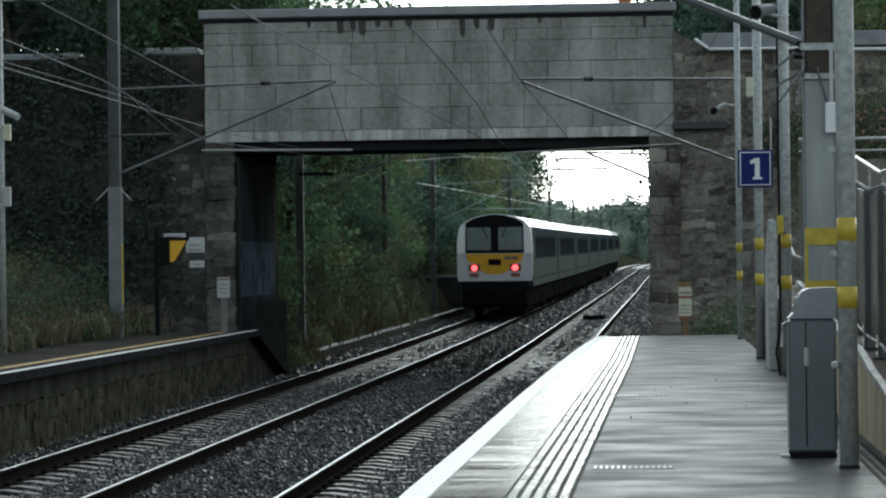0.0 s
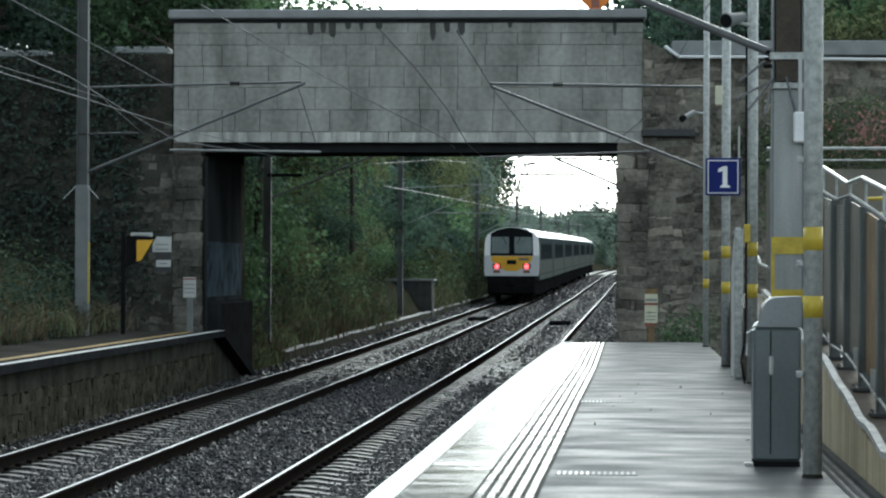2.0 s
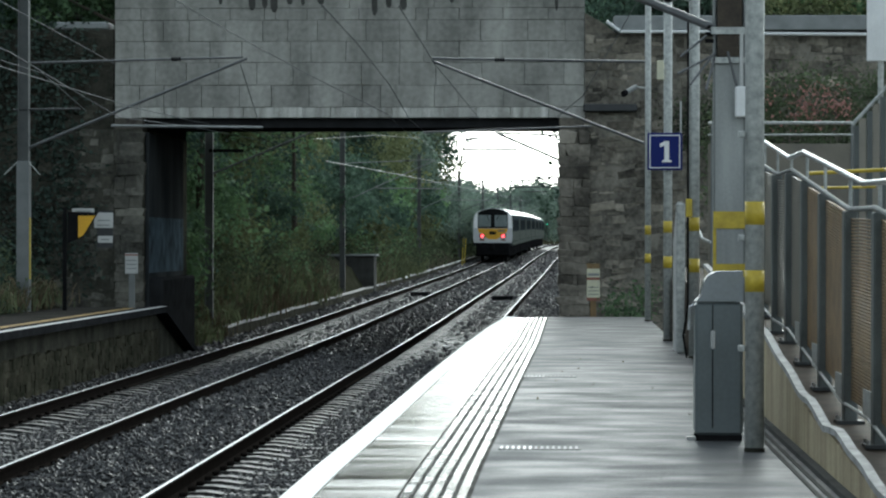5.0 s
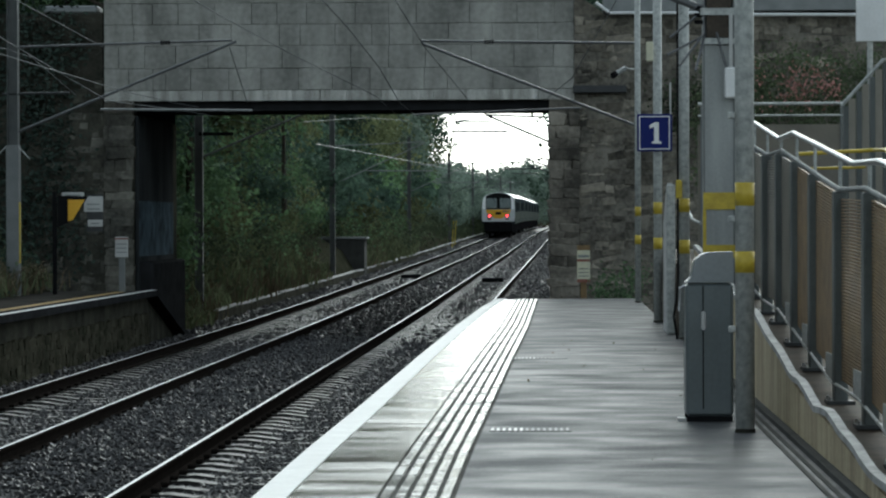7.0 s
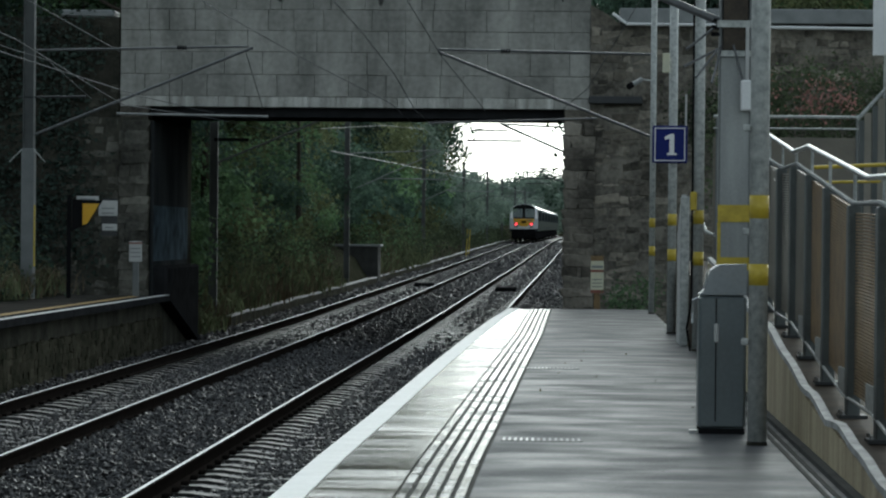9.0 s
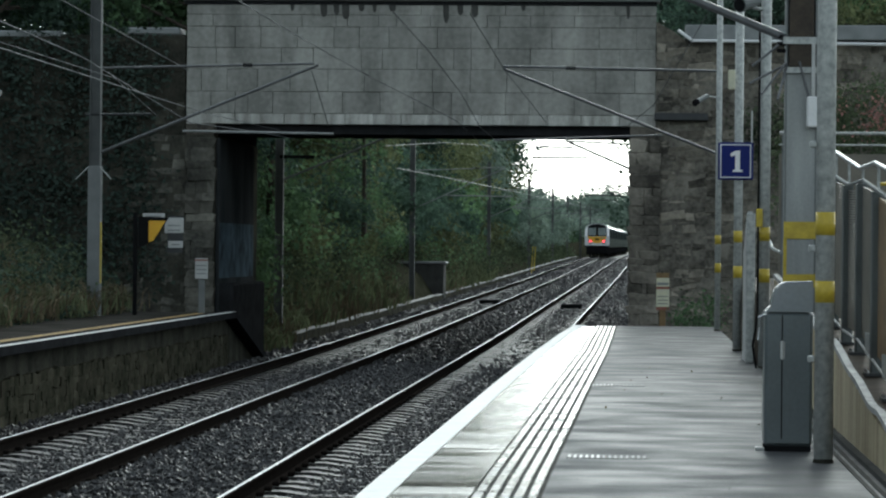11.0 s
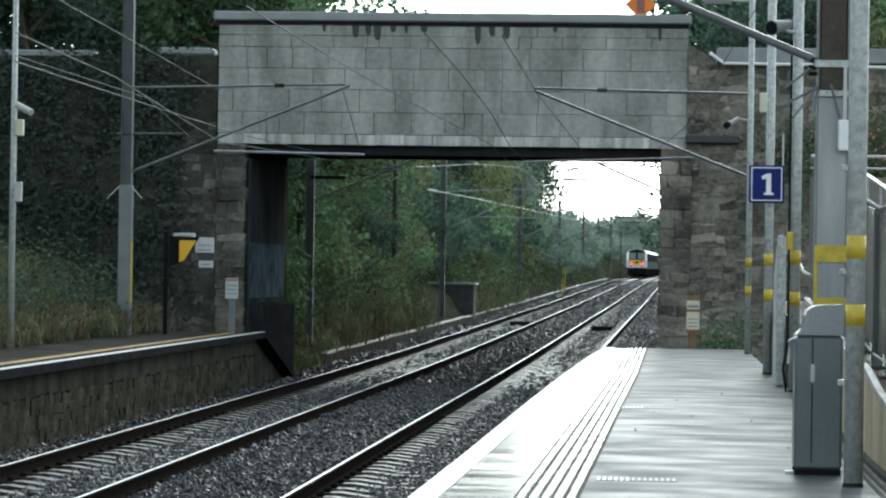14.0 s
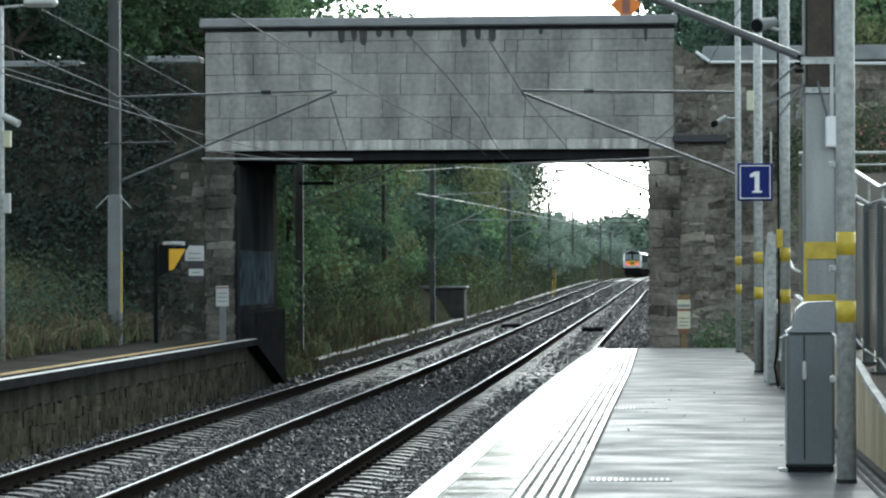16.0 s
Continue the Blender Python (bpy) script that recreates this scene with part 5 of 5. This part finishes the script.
hut = thing("relay_box", -9.35 + shift(122), 122, rise(122) - 0.3, "dark wall of a small lineside hut", "hut")
part("wall", box(-2.2, 0.9, 0, 1.5, 0, 1.65, 0.03), "joint", hut)
part("cap", box(-2.3, 1.0, -0.1, 1.6, 1.655, 1.75, 0.02), "grey", hut)

ls = thing("lineside_sign", -8.85, 136, rise(136) - 0.2, "pale tilted board on a post among the bushes", "sign")
part("post", rod((0, 0, 0), (0, 0, 3.1), 0.05, 6), "mast_steel", ls)
part("plate", prism([(-0.45, 2.75), (0.45, 2.62), (0.25, 3.08), (-0.25, 3.16)], "y", -0.05, -0.01), "grey", ls)

# ---- train ----
SECTION = [(-1.38, 1.12), (-1.40, 1.6), (-1.40, 2.5), (-1.36, 3.1), (-1.27, 3.36)]
ROOF = [(-1.27, 3.365), (-1.10, 3.58), (-0.75, 3.74), (-0.35, 3.82), (0, 3.85), (0.35, 3.82), (0.75, 3.74), (1.10, 3.58), (1.27, 3.365)]
WALLS = SECTION + [(-x, z) for x, z in reversed(SECTION)]


def wheelset(parent, y):
    bog = part("bogie", box(-1.05, 1.05, y - 1.5, y + 1.5, 0.42, 0.75, 0.05), "black", parent)
    for d in (-1.15, 1.15):
        for s in (-1, 1):
            part("wheel", rod((s * 0.78, y + d, 0.46), (s * 0.90, y + d, 0.46), 0.46, 16), "black", bog)


def make_coach(lab, rear=False, name="passenger_coach"):
    t = thing(name, FAR, 100, 0, lab, "train coach", "train coaches")
    front = 0.28 if rear else 0.0
    body = part("body", prism(WALLS, "y", front, 22.6), "train_blue", t, "dark body side")
    part("roof", prism(ROOF, "y", front, 22.6), "train_roof", t, "pale wet roof")
    part("underframe", box(-1.15, 1.15, 0.6, 22.0, 0.80, 1.10, 0.05), "black", t)
    part("skirt", box(-1.22, 1.22, 0.5, 22.2, 0.36, 1.09, 0.06), "black", t, "dark underfloor skirt")
    for y in (5.0, 9.5, 12.5):
        part("equipment_box", box(-1.26, 1.26, y, y + 2.2, 0.32, 0.85, 0.04), "black", t)
    for s in (-1, 1):
        part("lower_band", box(s * 1.395, s * 1.412, front + .3, 22.3, 1.45, 2.15), "train_lower", body, "greenish lower band")
        part("sole_stripe", box(s * 1.375, s * 1.408, front + .1, 22.5, 1.14, 1.40), "train_lower", body, "dull skirt stripe")
        for k in range(9):
            y = 2.6 + k * 2.0
            part("window", box(s * 1.37, s * 1.408, y, y + 1.5, 2.22, 2.98, 0.01), "side_glass", body)
        for y in (1.0, 21.0):
            part("door", box(s * 1.38, s * 1.416, y, y + 0.85, 1.16, 3.1, 0.01), "train_lower", body)
    for y in (3.2, 19.2):
        wheelset(t, y)
    part("gangway", box(-0.5, 0.5, 22.6, 22.95, 1.2, 3.4, 0.05), "black", t)
    return t


COACHES = [make_coach("rear driving coach, grey white and yellow end with red tail lamps", True)]
tail = COACHES[0]
# cab end
lower = [(-1.36, 1.35), (-1.40, 1.6), (-1.40, 2.38), (1.40, 2.38), (1.40, 1.6), (1.36, 1.35)]
face = part("cab_end", prism(lower, "y", 0.0, 0.28), "train_grey", tail, "silver grey cab end")
mask = [(-1.09, 2.40), (-1.07, 3.50), (-0.75, 3.68), (-0.35, 3.78), (0, 3.82), (0.35, 3.78), (0.75, 3.68), (1.07, 3.50), (1.09, 2.40)]
black_mask = part("cab_mask", prism(mask, "y", 0.02, 0.28), "black", tail, "black windscreen surround")
for s in (-1, 1):
    part("cab_pillar", prism([(s * 1.40, 2.385), (s * 1.38, 2.9), (s * 1.33, 3.28), (s * 1.22, 3.46), (s * 1.075, 3.52), (s * 1.095, 2.385)], "y", 0.0, 0.28), "train_white", tail, "white cab corner")
    part("windscreen", box(s * 0.14, s * 1.03, -0.004, 0.019, 2.50, 3.34, 0.004), "glass", black_mask, "windscreen coloured grey for its reflection")
    part("wiper", rod((s * 0.45, -0.012, 3.36), (s * 0.22 + s * 0.05, -0.012, 2.95), 0.02, 5), "black", black_mask)
    lampbox = part("lamp_cluster", box(s * 0.55, s * 0.98, -0.02, -0.001, 1.72, 1.98, 0.01), "red", face)
    part("tail_lamp", rod((s * 0.755, -0.05, 1.84), (s * 0.755, -0.021, 1.84), 0.105, 14), "tail", lampbox, "lit red tail lamp")
    part("abut_lamp", box(s * 0.60, s * 0.93, -0.015, -0.001, 1.50, 1.64, 0.01), "red", face)
    part("buffer", rod((s * 0.87, -0.35, 1.06), (s * 0.87, 0.3, 1.06), 0.16, 12), "black", tail)
yel = [(-1.08, 2.36), (-0.98, 2.05), (-0.62, 1.98), (-0.5, 1.72), (-0.25, 1.60), (0.25, 1.60), (0.5, 1.72), (0.62, 1.98), (0.98, 2.05), (1.08, 2.36)]
yp = part("yellow_panel", prism(yel, "y", -0.008, -0.0005), "train_yellow", face, "yellow warning panel")
part("emblem", box(-0.24, 0.24, -0.016, -0.0085, 1.94, 2.16, 0.0), "black", yp)
part("number_bar", box(0.36, 0.86, -0.014, -0.0085, 2.14, 2.26), "panelgrey", yp)
part("coupler", box(-0.14, 0.14, -0.25, 0.3, 0.85, 1.25, 0.05), "black", tail)
part("valance", box(-1.2, 1.2, 0.05, 0.6, 0.45, 1.34, 0.05), "black", tail)
for i in range(5):
    COACHES.append(make_coach("dark blue-green passenger coach with pale roof") if i == 0 else copy_thing(COACHES[1], pose(FAR, 100, 0)))
loco = make_coach("diesel locomotive with pale roof at the head of the train", name="locomotive")
for piece in loco.children:                                        # the engine's roof is sooty
    if piece.name.startswith(("roof", "underframe")):
        piece.data.materials[0] = M["mast_grey"]
COACHES.append(loco)


def on_track(y):
    """Pose of a coach whose rear end stands at y."""
    a, b = y + 3, y + 20
    turn = math.degrees(math.atan((shift(b) - shift(a)) / 17))
    tilt = math.degrees(math.atan((rise(b) - rise(a)) / 17))
    return pose(FAR + shift(a) - 3 * (shift(b) - shift(a)) / 17, y, rise(a) - 3 * (rise(b) - rise(a)) / 17, tilt, 0, -turn)


# ---- pieces of the setting ----
# upright joints of the bridge face, course by course from the bottom, in metres from its left end
JOINTS = ((0.55, 1.05, 1.6, 2.1, 2.75, 3.4, 4.0, 4.6, 5.15, 5.9, 6.3, 7.0, 7.7, 8.4, 9.2),
          (0.53, 1.05, 1.32, 1.85, 2.66, 3.34, 4.14, 4.86, 5.27, 5.66, 6.8, 7.3, 8.25, 9.2),
          (0.32, 0.87, 1.53, 2.22, 3.03, 3.80, 5.25, 6.05, 6.83, 7.8, 8.7, 9.53),
          (0.64, 2.03, 2.71, 3.74, 4.18, 4.92, 5.7, 6.07, 6.57, 7.32, 8.24, 9.2),
          (0.61, 1.04, 1.59, 2.37, 3.15, 3.69, 4.32, 5.35, 6.06, 6.64, 7.77, 8.77, 9.56),
          (0.56, 1.56, 1.80, 2.46, 3.19, 3.43, 4.10, 4.48, 5.2, 6.4, 6.67, 7.32, 8.24, 9.2),
          (1.3, 2.9, 4.4, 5.0, 6.07, 6.79, 7.6, 8.33, 9.1))
rng = random.Random(7)
for k, (z0, z1) in enumerate(zip(COURSES, COURSES[1:])):
    xs = [-9.62] + [-9.62 + j for j in JOINTS[k]] + [0.35]
    for x0, x1 in zip(xs, xs[1:]):
        bm = box(x0 + 0.004, x1 - 0.004, YB - rng.uniform(0, 0.014), YB + 0.15, z0 + 0.003, z1 - 0.003, 0.008)
        for v in bm.verts:
            v.co += Vector((rng.uniform(-.004, .004), rng.uniform(-.003, .003), rng.uniform(-.004, .004)))
        part("block", bm, "concrete" if k else "limed", bridge)


def stone_mesh(seed, mat):
    q = random.Random(seed)
    bm = box(-0.5, 0.5, -0.5, 0.5, -0.5, 0.5, 0.09)
    for v in bm.verts:
        v.co += Vector((q.uniform(-.09, .09), q.uniform(-.10, .10), q.uniform(-.10, .10)))
    me = bpy.data.meshes.new("stone")
    bm.to_mesh(me)
    bm.free()
    me.materials.append(M[mat])
    return me


STONES = [stone_mesh(i, "rubble") for i in range(8)]
QUOINS = [stone_mesh(50 + i, "quoin") for i in range(4)]


def rubble_wall(parent, x0, x1, z0, z1, y, seed, most=300, small=0.10, big=0.24, stones=None, rest="rubble"):
    """Uneven courses of rough stones; those past the limit are joined."""
    q = random.Random(seed)
    spots = []
    z = z0
    while z < z1 - 0.05:
        h = min(q.uniform(small, big), z1 - z)
        x = x0
        while x < x1 - 0.05:
            w = min(q.uniform(0.12, 0.34) * q.choice((1, 1, 1.7)), x1 - x)
            spots.append((x, w, z + q.uniform(-.04, .04), h * q.uniform(0.75, 1.1)))
            x += w
        z += h
    spots.sort(key=lambda s: abs(s[0] + 4.5))
    bm = bmesh.new()
    for i, (x, w, z, h) in enumerate(spots):
        m = Matrix.Translation((x + w / 2, y + q.uniform(0.022, 0.058), z + h / 2)) @ Matrix.Rotation(q.uniform(-.16, .16), 4, "Y") @ Matrix.Diagonal((w + 0.01, 0.2, h + 0.014, 1))
        if i < most:
            ob = new("stone", q.choice(stones or STONES))
            ob.parent, ob.matrix_basis = parent, m
        else:
            n0 = len(bm.verts)
            bm.from_mesh(q.choice(stones or STONES))
            bm.verts.ensure_lookup_table()
            for v in bm.verts[n0:]:
                v.co = m @ v.co
    if bm.verts:
        tagged(part("stones", bm, rest, parent), kind="stuff")
    else:
        bm.free()


rubble_wall(abut_r, 0.45, 8.0, 0.2, 4.60, YB, 61, small=0.08, big=0.21)
rubble_wall(wing_r, 0.37, 8.0, 4.62, 6.60, YB, 62, most=160, small=0.09, big=0.24)
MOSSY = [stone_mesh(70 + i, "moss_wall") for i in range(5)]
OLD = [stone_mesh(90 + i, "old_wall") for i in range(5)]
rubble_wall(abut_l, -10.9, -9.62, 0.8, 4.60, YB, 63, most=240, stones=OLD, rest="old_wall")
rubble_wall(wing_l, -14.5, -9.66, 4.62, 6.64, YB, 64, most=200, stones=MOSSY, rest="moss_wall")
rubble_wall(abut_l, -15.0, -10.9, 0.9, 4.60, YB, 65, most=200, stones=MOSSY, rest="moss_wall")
q = random.Random(5)
for parent, xa, xb in ((abut_r, -0.19, 0.44), (abut_l, -9.61, -9.01)):
    z = 0.0
    while z < 4.5:
        h = min(q.uniform(0.12, 0.29), 4.60 - z)
        cuts = sorted(q.sample((0.22, 0.36, 0.5, 0.62, 0.78), q.choice((0, 1, 1, 2))))
        for a, b in zip([0.0] + cuts, cuts + [1.0]):
            ob = new("quoin", q.choice(QUOINS if parent is abut_r else OLD))
            w = (xb - xa) * (b - a)
            ob.parent, ob.matrix_basis = parent, (Matrix.Translation((xa + (xb - xa) * a + w / 2 + q.uniform(-.02, .02), YB - 0.03 + q.uniform(-.025, .025), z + h / 2))
                                                  @ Matrix.Rotation(q.uniform(-.06, .06), 4, "Y") @ Matrix.Diagonal((w + 0.015, 0.26, h + 0.02, 1)))
        z += h

# rough stones of the far platform's face
q = random.Random(9)
spots, z = [], -0.25
while z < 0.40:
    h, y = min(q.uniform(0.08, 0.17), 0.46 - z), 27.0
    while y < 57.8:
        w = min(q.uniform(0.14, 0.45), 57.9 - y)
        spots.append((y + w / 2, w, z, h))
        y += w
    z += h
bm = bmesh.new()
FACE = [stone_mesh(110 + i, "mossy_face") for i in range(5)]
for i, (y, w, z, h) in enumerate(spots):
    m = Matrix.Translation((-8.135 + q.uniform(-0.014, 0.014), y, z + h / 2 + q.uniform(-.02, .02))) @ Matrix.Rotation(math.pi / 2 + q.uniform(-.05, .05), 4, "Z") @ Matrix.Rotation(q.uniform(-.15, .15), 4, "Y") @ Matrix.Diagonal((w + 0.04, 0.07, h + 0.04, 1))
    if i % 2 == 0 and i < 600:
        ob = new("stone", q.choice(FACE))
        ob.parent, ob.matrix_basis = lplat, m
    else:
        n0 = len(bm.verts)
        bm.from_mesh(q.choice(FACE))
        bm.verts.ensure_lookup_table()
        for v in bm.verts[n0:]:
            v.co = m @ v.co
tagged(part("stones", bm, "mossy_face", lplat), kind="stuff")

SL = bpy.data.meshes.new("sleeper")
bm = prism([(-1.3, -0.12), (1.3, -0.12), (1.3, 0.045), (0.98, 0.092), (0.6, 0.10), (0.3, 0.06), (-0.3, 0.06), (-0.6, 0.10), (-0.98, 0.092), (-1.3, 0.045)], "y", -0.125, 0.125)
bm.to_mesh(SL)
bm.free()
SL.materials.append(M["sleeper"])
for centre, track in TRACKS:
    for i in range(240):
        y = 15.6 + i * 0.64
        ob = new("sleeper", SL)
        ob.parent, ob.matrix_basis = track, pose(centre + shift(y), y, rise(y) - 0.262 + q.uniform(-.006, .006), 0, 0, q.uniform(-.5, .5))

# spring clips that hold the rails to the sleepers
for centre, track in TRACKS:
    bm = bmesh.new()
    for i in range(50):
        y = 15.6 + i * 0.64
        for s in (-0.835, 0.835):
            for d in (-0.105, 0.105):
                box(centre + s + d - 0.035, centre + s + d + 0.035, y - 0.05, y + 0.05, -0.165, -0.115, 0.012, bm)
    tagged(part("fastening", bm, "rail", track, "rusty spring clips along the rails"), kind="stuff")

# edge pavers of the near platform
for i in range(46):
    y = 12 + i * 0.86
    a0, a1 = plat_edge(y) + 0.165, plat_edge(y + .85) + 0.165
    b0, b1 = tactile_edge(y) - 0.365, tactile_edge(y + .85) - 0.365
    if b1 - a1 < 0.03 or y > 48.7:
        break
    bm = bmesh.new()
    v = [bm.verts.new(c) for c in ((a0, y, PLAT - .02), (b0, y, PLAT - .02), (b1, y + .852, PLAT - .02), (a1, y + .852, PLAT - .02),
                                   (a0, y, PLAT), (b0, y, PLAT + q.uniform(0, .002)), (b1, y + .852, PLAT + q.uniform(0, .002)), (a1, y + .852, PLAT))]
    for f in ((3, 2, 1, 0), (4, 5, 6, 7), (0, 1, 5, 4), (1, 2, 6, 5), (2, 3, 7, 6), (3, 0, 4, 7)):
        bm.faces.new([v[j] for j in f])
    part("paver", bm, "paver", platform)


def motions():
    for i, coach in enumerate(COACHES):
        walk(coach, [(t, on_track(108.6 + 23.0 * i + 20.4 * t)) for t in range(17)])


motions()
